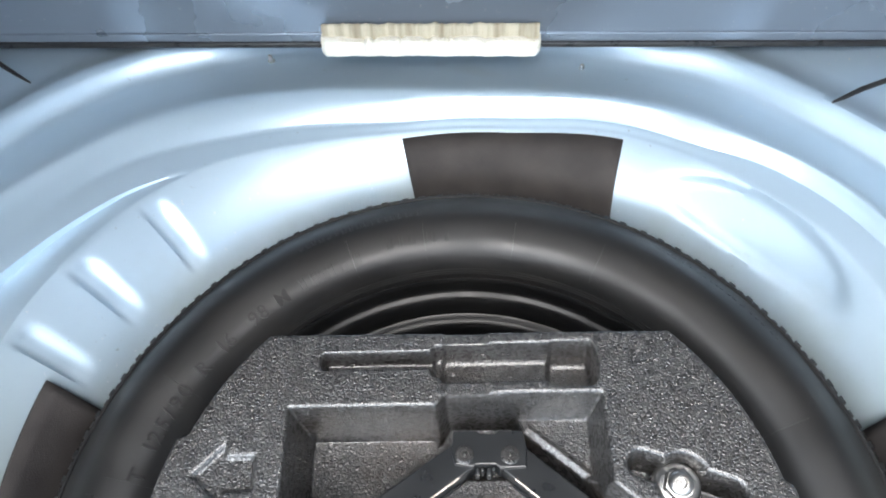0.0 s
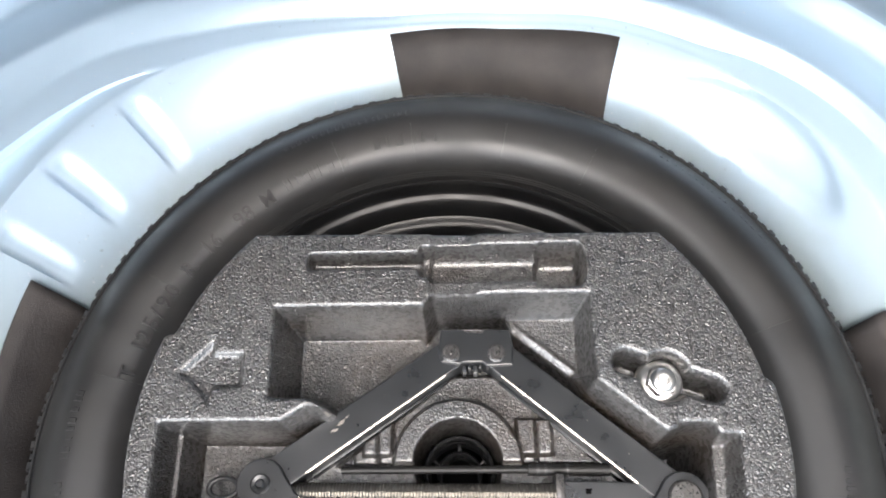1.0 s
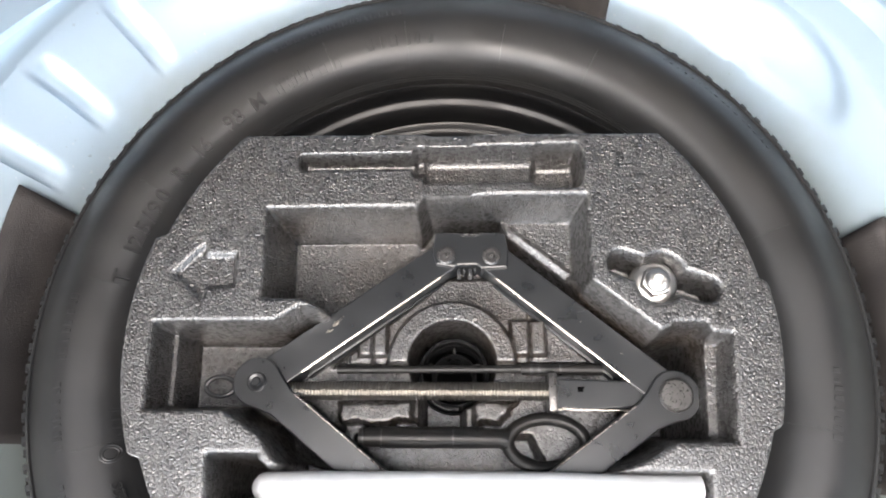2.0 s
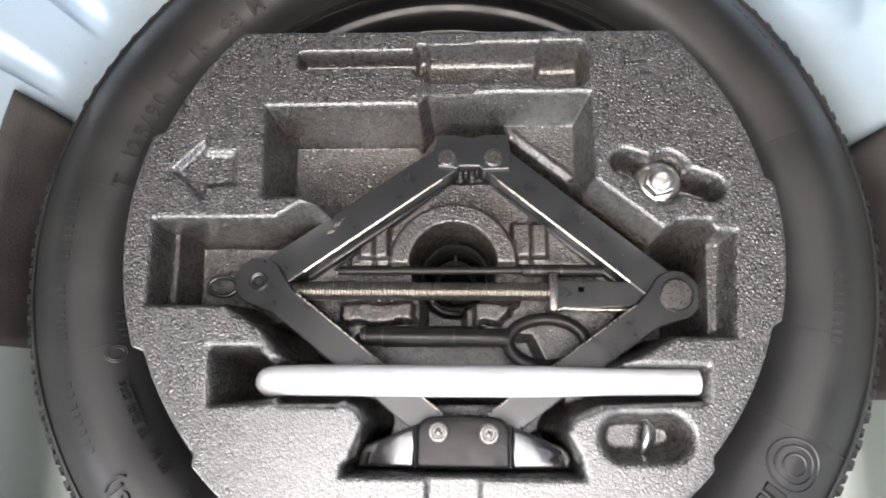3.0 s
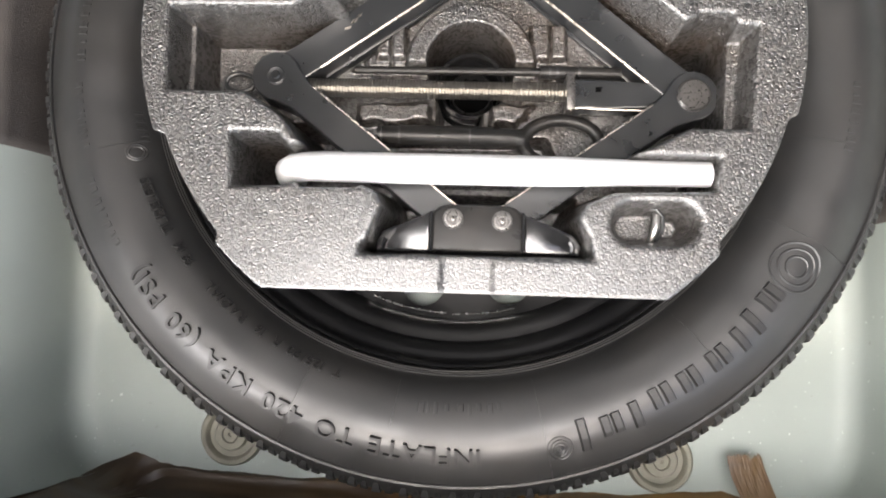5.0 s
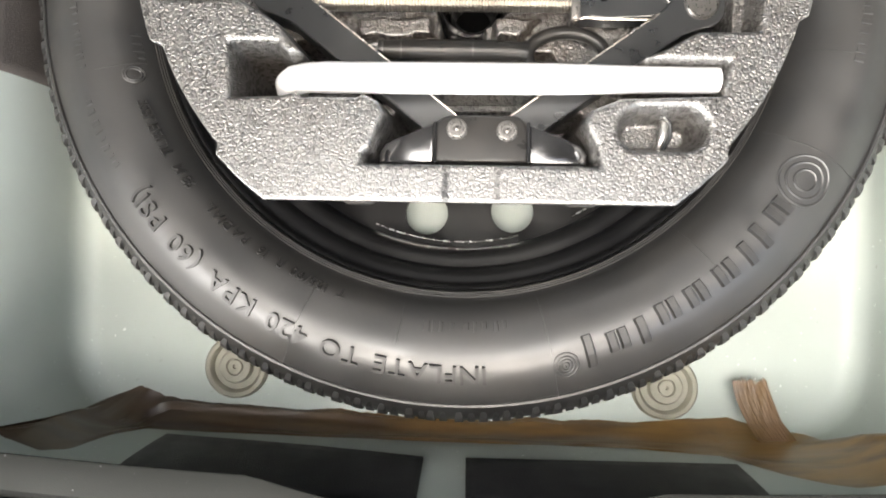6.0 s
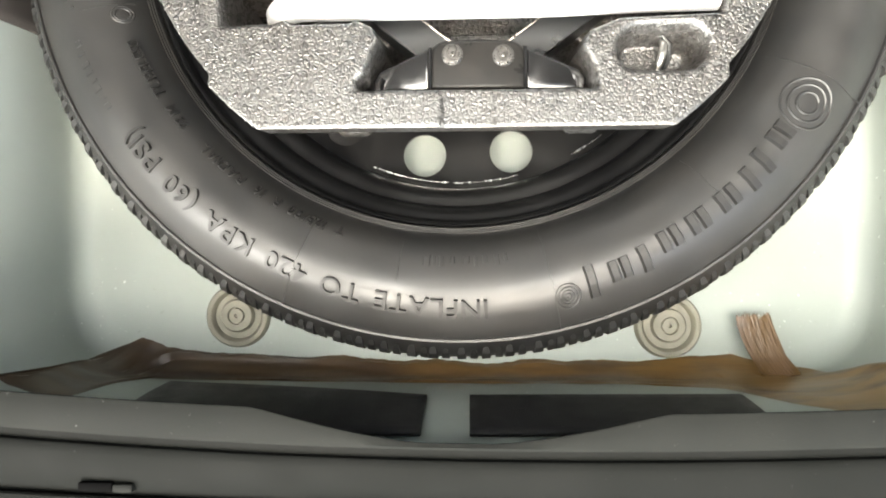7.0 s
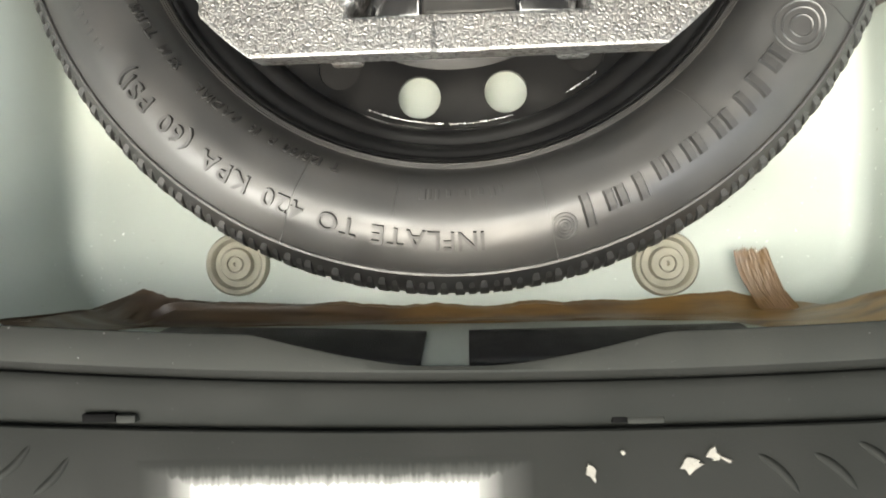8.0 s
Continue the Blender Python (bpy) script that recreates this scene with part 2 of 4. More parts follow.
def slab(outline, z0, z1, bevel=0.0, seg=2):
    """An outline (x, y) raised from z0 to z1, its top edge rounded."""
    bm = bmesh.new()
    low = [bm.verts.new((x, y, z0)) for x, y in outline]
    high = [bm.verts.new((x, y, z1)) for x, y in outline]
    n = len(outline)
    bm.faces.new(low[::-1])
    top = bm.faces.new(high)
    for k in range(n):
        bm.faces.new((low[k], low[(k + 1) % n], high[(k + 1) % n], high[k]))
    bmesh.ops.recalc_face_normals(bm, faces=bm.faces)
    if bevel:
        bmesh.ops.bevel(bm, geom=list(top.edges), offset=bevel, segments=seg, profile=0.5, affect="EDGES")
    return bm


def block(x0, x1, y0, y1, z0, z1, bevel=0.0):
    bm = slab([(x0, y0), (x1, y0), (x1, y1), (x0, y1)], z0, z1)
    if bevel:
        bmesh.ops.bevel(bm, geom=list(bm.edges), offset=bevel, segments=2, profile=0.5, affect="EDGES")
    return bm


def tube(points, radius, seg=20, caps=True):
    """A round bar along the points; radius is a number or one for each point."""
    bm = bmesh.new()
    pts = [Vector(p) for p in points]
    rad = radius if isinstance(radius, (list, tuple)) else [radius] * len(pts)
    rings, side = [], None
    for k, p in enumerate(pts):
        d = (pts[min(k + 1, len(pts) - 1)] - pts[max(k - 1, 0)]).normalized()
        side = d.orthogonal() if side is None else side - side.dot(d) * d
        side.normalize()
        up = d.cross(side)
        rings.append([bm.verts.new(p + rad[k] * (math.cos(a) * side + math.sin(a) * up)) for a in (2 * math.pi * j / seg for j in range(seg))])
    for a, b in zip(rings, rings[1:]):
        for j in range(seg):
            bm.faces.new((a[j], a[(j + 1) % seg], b[(j + 1) % seg], b[j]))
    if caps:
        bm.faces.new(rings[0][::-1])
        bm.faces.new(rings[-1])
    bmesh.ops.recalc_face_normals(bm, faces=bm.faces)
    return bm


def arc(cx, cy, r, a0, a1, n):
    return [(cx + r * math.cos(radians(a0 + (a1 - a0) * k / n)), cy + r * math.sin(radians(a0 + (a1 - a0) * k / n))) for k in range(n + 1)]


def step(a, b, v):
    t = np.clip((v - a) / (b - a), 0, 1)
    return t * t * (3 - 2 * t)


# ---------------------------------------------------------------- boot floor with its wheel well
def lookup(deg, table):
    """A value that runs smoothly round the well between (degrees, value) pairs."""
    xs = [a for a, _ in table]
    vs = [v for _, v in table]
    return np.interp(deg, xs + [xs[0] + 360], vs + [vs[0]], period=360)


def smooth_ring(v, n):
    w = np.hanning(2 * n + 3)[1:-1]
    return np.convolve(np.concatenate([v[-n:], v, v[:n]]), w / w.sum(), "valid")


def well_foot(deg):
    """The outline of the well at its floor: round in front, nearly square behind."""
    c, s = np.cos(np.radians(deg)), np.sin(np.radians(deg))
    square = 2 + 9 * step(0.0, 0.5, -s)
    return (np.abs(c / 0.326) ** square + np.abs(s / np.where(s < 0, 0.339, 0.332)) ** square) ** (-1 / square)


def ledge_level(deg):
    """The height of the boot floor round the well; it drops towards the front."""
    return 0.150 - 0.045 * np.clip(np.sin(np.radians(deg)), 0, 1) ** 4


def wall_radius(deg, u):
    """The well's wall: u runs from its foot (0) to its upper edge (1). It leans back more in front."""
    f = np.clip(np.sin(np.radians(deg)), 0, 1) ** 2
    out = 0.024 + 0.034 * f + 0.038 * step(96, 137, deg) * (1 - step(150, 192, deg)) + 0.012 * step(20, 38, deg) * (1 - step(66, 84, deg))
    return well_foot(deg) + out * np.clip(u, 0, 1) ** (2.5 - 0.2 * f)


def wall_u(deg, z):
    return (z - 0.02) / (ledge_level(deg) - 0.006 - 0.02)


def bend_height(d):
    """The height of the round bend from floor to wall, d metres inside the wall's foot (below 0)."""
    d = np.clip(d + 0.022, 0.0, 0.022) / 0.022
    return 0.022 * (1 - np.sqrt(np.maximum(0.0, 1 - d ** 2.3)))


def build_well():
    n = 1080
    deg = np.arange(n) * 360.0 / n
    c, s = np.cos(np.radians(deg)), np.sin(np.radians(deg))
    foot = smooth_ring(well_foot(deg), 9)
    level = ledge_level(deg)
    crest = smooth_ring(lookup(deg, [(0, 0.378), (30, 0.394), (35, 0.402), (43, 0.407), (51, 0.408), (60, 0.397), (75, 0.397), (92, 0.396), (107, 0.409), (122, 0.429), (128, 0.443), (135, 0.457), (142, 0.455), (149, 0.457), (175, 0.44), (200, 0.41), (225, 0.47), (250, 0.38), (270, 0.368), (290, 0.38), (315, 0.47), (340, 0.39)]), 16)
    lip = smooth_ring(lookup(deg, [(0, 0.400), (35, 0.411), (46, 0.416), (54, 0.424), (61, 0.429), (75, 0.429), (92, 0.431), (106, 0.449), (120, 0.469), (126, 0.483), (132, 0.489), (139, 0.491), (145, 0.500), (170, 0.48), (200, 0.44), (225, 0.50), (250, 0.40), (270, 0.375), (290, 0.40), (315, 0.50), (340, 0.42)]), 16)
    front = np.clip(s, 0, 1) ** 2
    lip = lip - 0.009 * front
    rim = smooth_ring(lookup(deg, [(0, 0.47), (41, 0.490), (51, 0.499), (58, 0.513), (94, 0.53), (128, 0.578), (139, 0.579), (180, 0.55), (225, 0.60), (270, 0.46), (315, 0.60)]), 16)
    shelf = 0.034 * np.clip((deg - 128) / 24, 0, 1) * (1 - step(162, 190, deg))
    # pressed notches on one side of the wall, a shallow oval dish on the other
    ribs = 0 * deg
    for a in (134.2, 145.8, 156.2):
        ribs += step(a - 2.4, a - 0.2, deg) * (1 - step(a + 1.35, a + 1.75, deg))
    rings = []
    for k in (0.0, 0.2, 0.4, 0.6, 0.75, 0.88):
        rings.append((k * foot, 0 * deg))
    for d in (-0.030, -0.022, -0.018, -0.014, -0.0105, -0.0075, -0.005, -0.003, -0.0015, -0.0005):
        rings.append((foot + d, 0 * deg + bend_height(d)))
    top = level - 0.006
    for u in np.linspace(0.03, 1.0, 30):
        r = foot - well_foot(deg) + wall_radius(deg, u)
        r = r + 0.0055 * ribs * step(0.54, 0.68, u) * (1 - step(0.90, 0.97, u))
        dish = 1 - np.hypot((deg - 44) / 16.5, (u - 0.80) / 0.20)
        r = r + 0.0055 * step(0.0, 0.30, dish)
        rings.append((r, 0.02 + (top - 0.02) * u - 0.003 * step(0.0, 0.30, dish)))
    low = foot - well_foot(deg) + wall_radius(deg, 1.0)
    sh = np.clip(shelf / 0.012, 0, 1)
    rings.append((low + 0.001 + 0.002 * sh, top + 0.0005 + 0.001 * sh - 0.06 * shelf))
    rings.append((low + 0.002 + 0.004 * sh + shelf * 0.5, top + 0.001 - 0.26 * shelf))
    rings.append((low + 0.003 + 0.003 * sh + shelf, top + 0.0013 - 0.26 * shelf))
    rings.append((low + 0.004 + 0.0035 * sh + shelf, top + 0.0016 - 0.02 * shelf))
    low = low + 0.0045 + 0.004 * sh + shelf
    crest = smooth_ring(np.maximum(crest, low + 0.008), 14)
    lip = smooth_ring(np.maximum(lip, crest + 0.010), 14)
    for k, z in ((0.15, -0.0038), (0.35, -0.0029), (0.6, -0.0019), (0.85, -0.0012), (1.0, -0.0010)):
        rings.append((low + (crest - low) * k, level + z))
    for k, z in ((0.1, -0.0009), (0.2, -0.0008), (0.33, -0.0006), (0.45, -0.0002), (0.56, 0.0006), (0.65, 0.0018), (0.74, 0.0037), (0.82, 0.0055), (0.87, 0.0066), (0.92, 0.0074), (0.96, 0.0078), (1.0, 0.0080)):
        rings.append((crest + (lip - crest) * k, level + z + front * (-0.001 + 0.018 * math.sin(0.5 * math.pi * k) - z)))
    for k, z in ((0.06, 0.0074), (0.13, 0.0056), (0.22, 0.0030), (0.4, -0.0012), (0.6, -0.0052), (0.76, -0.0070), (0.83, -0.0045), (0.90, 0.0050), (0.95, 0.0110), (1.0, 0.0135)):
        rings.append((lip + (rim - lip) * k, level + z + 0.009 * front * (1 - k)))
    for d, z in ((0.010, 0.0120), (0.025, 0.003), (0.05, 0.001), (0.2, 0.001), (0.42, 0.001)):
        rings.append((rim + d * (1 - 0.85 * step(0.2, 0.6, -s)), level + z))
    co = np.concatenate([np.stack([r * c, r * s, z], 1) for r, z in rings])
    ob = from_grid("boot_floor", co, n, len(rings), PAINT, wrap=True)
    return tagged(ob, "pale grey-green painted steel boot floor with round spare wheel well", "car floor", kind="structure")


boot_floor = build_well()


def wall_point(deg, z):
    """A point of the well's wall."""
    d = np.array([deg % 360])
    r = float(wall_radius(d, wall_u(d, z))[0])
    return r * math.cos(radians(deg)), r * math.sin(radians(deg))


def wall_pad(a0, a1, z0, z1, material, label, slope=0.0, sag=0.0, low=0.0, skew=(0.0, 0.0)):
    """A sheet of felt, 3 mm thick, stuck on the well's wall."""
    bm = bmesh.new()
    rows = []
    for j in range(9):
        row = []
        for k in range(25):
            f = k / 24
            foot = z0 + low * f
            z = foot + (z1 + slope * f - 4 * sag * f * (1 - f) - foot) * j / 8
            b0, b1 = a0 + skew[0] * (1 - j / 8), a1 + skew[1] * (1 - j / 8)
            x, y = wall_point(b0 + (b1 - b0) * k / 24, z)
            r = math.hypot(x, y)
            row.append(bm.verts.new((x * (r - 0.0035) / r, y * (r - 0.0035) / r, z + 0.001)))
        rows.append(row)
    for a, b in zip(rows, rows[1:]):
        for k in range(24):
            bm.faces.new((a[k], a[k + 1], b[k + 1], b[k]))
    bmesh.ops.recalc_face_normals(bm, faces=bm.faces)
    ob = part("felt_pad", bm, material)
    thick = ob.modifiers.new("thickness", "SOLIDIFY")
    thick.thickness, thick.offset = 0.003, 0.0
    return tagged(ob, label, "felt pad", "felt pads on the well wall")


wall_pad(66.2, 98.4, 0.022, 0.1125, FELT, "brown-grey felt pad stuck on the painted well wall", -0.0125, 0.0055, skew=(-3.4, -1.2))
wall_pad(159.5, 192.0, 0.02, 0.115, FELT, "dark brown felt pad stuck on the painted well wall")
wall_pad(-18.0, 15.5, 0.02, 0.115, FELT, "dark brown felt pad stuck on the painted well wall")

# ---------------------------------------------------------------- walls that close the boot
# unseen shell; its edges and openings are placed to shape the light
def build_shell():
    for name, x0, x1 in (("wall_left", -0.78, -0.74), ("wall_right", 0.74, 0.78)):
        tagged(part(name, slab([(x0, -0.42), (x1, -0.42), (x1, 1.2), (x0, 1.2)], 0.15, 0.42), LINING), "plain grey lining wall of the boot", "wall", kind="structure")
        tagged(part(name + "_upper", slab([(x0, -0.42), (x1, -0.42), (x1, 1.2), (x0, 1.2)], 0.42, 1.05), LINING), "plain grey lining wall of the boot", "wall", kind="structure")
    tagged(part("wall_front", block(-0.78, 0.78, 1.2, 1.24, 0.15, 1.05), LINING), "plain grey lining wall of the boot", "wall", kind="structure")
    tagged(part("ceiling", block(-0.78, 0.78, -0.10, 1.24, 1.05, 1.08), LINING), "plain grey headlining over the boot", "ceiling", kind="structure")
    # unseen raised tailgate overhead, with a window opening sized for the light
    bm = block(-0.74, 0.74, -0.80, -0.56, 1.06, 1.10)
    for x0, x1 in ((-0.74, -0.40), (0.40, 0.74)):
        side = block(x0, x1, -0.558, -0.102, 1.06, 1.10)
        me = bpy.data.meshes.new("side")
        side.to_mesh(me)
        side.free()
        bm.from_mesh(me)
        bpy.data.meshes.remove(me)
    tagged(part("ceiling_tailgate", bm, LINING), "plain grey lining of the raised tailgate", "tailgate", kind="structure")


build_shell()


# ---------------------------------------------------------------- spare wheel
SIDE = [(0.2225, 0.0900), (0.2228, 0.0972), (0.2236, 0.0996), (0.2243, 0.0993), (0.2249, 0.1008), (0.2257, 0.1004), (0.2263, 0.1020), (0.2272, 0.1016), (0.2280, 0.1038), (0.2300, 0.1078), (0.2330, 0.1124), (0.2365, 0.1163), (0.2400, 0.1191), (0.2440, 0.1214), (0.2480, 0.1229), (0.2520, 0.1242), (0.2570, 0.1257), (0.2630, 0.1268), (0.2690, 0.1270), (0.2760, 0.1249),
        (0.2840, 0.1205), (0.2920, 0.1150), (0.2968, 0.1118), (0.2978, 0.1110), (0.2986, 0.1124), (0.3002, 0.1122), (0.3022, 0.1080), (0.3068, 0.1016), (0.3099, 0.0960), (0.3121, 0.0895), (0.3130, 0.080)]


def side_height(r):
    return float(np.interp(r, [p[0] for p in SIDE], [p[1] for p in SIDE]))


def glyph_mesh(ch, size, depth):
    """The triangles of one letter, extruded."""
    cu = bpy.data.curves.new("letter", "FONT")
    cu.body, cu.size, cu.extrude, cu.resolution_u, cu.offset = ch, size, depth, 3, size * 0.012
    ob = bpy.data.objects.new("letter", cu)
    me = bpy.data.meshes.new_from_object(ob)
    width = max((v.co.x for v in me.vertices), default=size * 0.3)
    bpy.data.objects.remove(ob)
    bpy.data.curves.remove(cu)
    return me, width


def lettering(text, start, end, r, size, parent, label, depth=0.0014, drift=0.0):
    """Letters moulded on the sidewall, spread clockwise from start to end (degrees), their tops outward; the line may drift inward."""
    bm = bmesh.new()
    made = [(None, size * 0.40) if ch == " " else glyph_mesh(ch, size, depth) for ch in text]
    gap = (radians(start - end) * r - sum(w for _, w in made)) / (len(made) - 1)
    a = radians(start)
    for me, width in made:
        r -= drift / len(made)
        if me:
            mid = a - 0.5 * width / r
            tilt = math.atan2(side_height(r + size * 0.7) - side_height(r), size * 0.7)
            fx, fy = Vector((math.sin(mid), -math.cos(mid), 0)), Vector((math.cos(mid), math.sin(mid), math.tan(tilt))).normalized()
            m = Matrix((fx, fy, fx.cross(fy))).transposed().to_4x4()
            swell = side_height(r + size * 0.35) - 0.5 * (side_height(r) + side_height(r + size * 0.7))
            m.translation = Vector((r * math.cos(mid), r * math.sin(mid), side_height(r) + swell + 0.0003)) - fx * width * 0.5
            me.transform(m)
            bm.from_mesh(me)
            bpy.data.meshes.remove(me)
        a -= (width + gap) / r
    return part("lettering", bm, MOULDED, parent, label, smooth=False)


def sidewall_bar(bm, deg, r0, r1, width, height=0.0006):
    """A raised bar that runs out along the sidewall."""
    t = radians(deg)
    rows = []
    for k in range(6):
        r = r0 + (r1 - r0) * k / 5
        w = 0.5 * width / r
        z = side_height(r)
        rows.append([bm.verts.new((r * math.cos(t + d), r * math.sin(t + d), z + h)) for d, h in ((-1.35 * w, -0.001), (-0.8 * w, height), (0.8 * w, height), (1.35 * w, -0.001))])
    for p, q in zip(rows, rows[1:]):
        for j in range(3):
            bm.faces.new((p[j], p[j + 1], q[j + 1], q[j]))
    bm.faces.new(rows[0])
    bm.faces.new(rows[-1])


def build_wheel():
    wheel = new("spare_wheel")
    tagged(wheel, "narrow black temporary spare wheel lying flat in the well", "spare wheel")
    inner = [(0.3122, 0.044), (0.307, 0.033), (0.300, 0.018), (0.288, 0.008), (0.27, 0.002), (0.25, 0.001), (0.232, 0.008), (0.2225, 0.03)]
    tyre = part("tyre", spun(SIDE + inner, 256, True), RUBBER, wheel, "black rubber tyre with worn moulded sidewall")
    # shoulder blocks of the tread, and the small lugs between them
    def ridge(sections, back):
        bm = bmesh.new()
        rows = [[bm.verts.new((x, y, z)) for y in (-w, w)] for x, z, w in sections]
        rows.append([bm.verts.new((back, y, sections[-1][1])) for y in (-sections[-1][2], sections[-1][2])])
        rows.append([bm.verts.new((back, y, sections[0][1] - 0.004)) for y in (-sections[0][2], sections[0][2])])
        for p, q in zip(rows, rows[1:] + rows[:1]):
            bm.faces.new((p[0], p[1], q[1], q[0]))
        bm.faces.new([r[0] for r in rows])
        bm.faces.new([r[1] for r in rows])
        bmesh.ops.recalc_face_normals(bm, faces=bm.faces)
        return bm

    count = 112
    first = part("tread_block", ridge([(0.3040, 0.1054, 0.0016), (0.3092, 0.1020, 0.0027), (0.3126, 0.0962, 0.0030), (0.3142, 0.087, 0.0032), (0.3142, 0.036, 0.0032), (0.304, 0.028, 0.0030)], 0.298), TREAD, tyre, smooth=False)
    lug = part("tread_lug", ridge([(0.3048, 0.1042, 0.0012), (0.3088, 0.1010, 0.0022), (0.3122, 0.0955, 0.0026), (0.3138, 0.0880, 0.0028), (0.3100, 0.088, 0.0018)], 0.302), RUBBER, tyre, smooth=False)
    lug.matrix_basis = pose(0, 0, 0, 0, 0, 180 / count)
    for k in range(1, count):
        jitter = 0.08 * math.sin(k * 2.4)
        for me, turn in ((first.data, 0.0), (lug.data, 0.5)):
            ob = new(me.name.split(".")[0], me)
            ob.parent = tyre
            ob.matrix_basis = pose(0, 0, 0, 0, 0, (k + turn + jitter) * 360 / count)
    # thin moulding lines across the sidewall
    bm = bmesh.new()
    for d in (18, 62, 79, 97, 112, 152, 170, 197, 246.5, 261, 283, 309, 331, 346):
        sidewall_bar(bm, d, 0.232, 0.262, 0.0007, 0.0006)
    for d in (246.5, 283, 331):
        sidewall_bar(bm, d, 0.262, 0.3, 0.0007, 0.0006)
    part("mould_line", bm, RUBBER, tyre, smooth=False)["kind"] = "stuff"
    lettering("INFLATE TO 420 KPA (60 PSI)", 274.0, 217.2, 0.2725, 0.0180, tyre, "large raised inflation pressure letters", drift=0.009)
    lettering("T 125/90 R 16", 170.0, 139.5, 0.2375, 0.0165, tyre, "large raised tyre size letters", 0.0027)
    lettering("98 M", 135.5, 126.5, 0.2375, 0.0165, tyre, "large raised load rating letters", 0.0027)
    lettering("T 125/90 R 16", 251.5, 235.5, 0.2365, 0.0095, tyre, "small raised size letters")
    lettering("RADIAL", 233.5, 224.5, 0.2370, 0.0100, tyre, "small raised letters")
    lettering("98 M", 220.5, 216.0, 0.2370, 0.0100, tyre, "small raised letters")
    lettering("TUBELESS", 214.0, 203.5, 0.2370, 0.0105, tyre, "small raised letters")
    # unreadable small lines of moulded marks, and the maker's mark as plain bars
    def bars(start, end, r, size, seed):
        rnd = random.Random(seed)
        b = bmesh.new()
        d = start
        while d > end:
            w = rnd.uniform(0.3, 0.7) * size
            sidewall_bar(b, d, r, r + size * rnd.choice((0.7, 1.0, 1.0)), w)
            d -= math.degrees((w + size * rnd.uniform(0.35, 0.8)) / r)
        part("moulded_mark", b, RUBBER, tyre, "row of small raised marks", smooth=False)["kind"] = "stuff"
    bars(277, 264, 0.243, 0.007, 1)
    bars(211.3, 200, 0.270, 0.006, 2)
    bars(196.1, 186.8, 0.267, 0.006, 7)
    bars(182.8, 172.6, 0.265, 0.006, 3)
    bars(196.7, 190.8, 0.232, 0.005, 8)
    bars(123, 109, 0.2385, 0.010, 9)
    bars(104, 91, 0.2440, 0.009, 10)
    bars(120, 96, 0.270, 0.006, 4)
    bars(52, 30, 0.287, 0.006, 5)
    bars(354.8, 345, 0.263, 0.006, 6)
    # (degrees, radius at the middle, length, distance between the two bars of a pair)
    for deg, mid, length, apart in ((320.7, 0.2641, 0.0135, 0.0086), (316.5, 0.2668, 0.0180, 0.0), (313.5, 0.2690, 0.0165, 0.0), (309.5, 0.2687, 0.0135, 0.0086), (304.5, 0.2689, 0.0135, 0.0080),
                                    (300.0, 0.2686, 0.0135, 0.0086), (295.8, 0.2725, 0.0175, 0.0), (292.2, 0.2721, 0.0135, 0.0078), (288.1, 0.2732, 0.0215, 0.0)):
        for off in ((-0.5, 0.5) if apart else (0,)):
            b = bmesh.new()
            sidewall_bar(b, deg + off * math.degrees(apart / mid), mid - length / 2, mid + length / 2, 0.0056, 0.0028)
            part("raised_bar", b, MOULDED, tyre, "large raised plain bar", smooth=False)
    for deg, rr, radii in ((326.4, 0.2665, (0.0165, 0.0120, 0.0070)), (198.8, 0.2400, (0.0058, 0.0044)), (284.6, 0.2782, (0.0078, 0.0055, 0.0034, 0.0014))):
        for q in radii:
            x, y = rr * math.cos(radians(deg)), rr * math.sin(radians(deg))
            ring = [(x + q * math.cos(t), y + q * math.sin(t)) for t in (2 * math.pi * k / 40 for k in range(41))]
            part("maker_ring", tube([(px, py, side_height(math.hypot(px, py))) for px, py in ring], 0.0009, 8, False), RUBBER, tyre)
    # steel rim
    rim_profile = [(0.2225, 0.088), (0.2224, 0.0935), (0.2212, 0.0950), (0.2198, 0.0938), (0.2188, 0.0890), (0.2182, 0.0840), (0.2172, 0.0810), (0.2155, 0.0795), (0.2130, 0.0785), (0.2105, 0.0765), (0.2080, 0.0730), (0.2062, 0.0680), (0.2052, 0.0630), (0.2046, 0.0600),
                   (0.2030, 0.0590), (0.2000, 0.0586), (0.1965, 0.0572), (0.1935, 0.0545), (0.1912, 0.0500), (0.1898, 0.0440), (0.1885, 0.036), (0.1885, 0.022), (0.192, 0.022), (0.196, 0.045), (0.206, 0.058), (0.216, 0.074), (0.2225, 0.084)]
    rim = part("rim", spun(rim_profile, 192, True), WHEEL, wheel, "gloss black steel rim")
    bm = bmesh.new()
    holes, seg = 15, 32
    r1, r2, rh, q = 0.138, 0.1885, 0.0168, 0.0
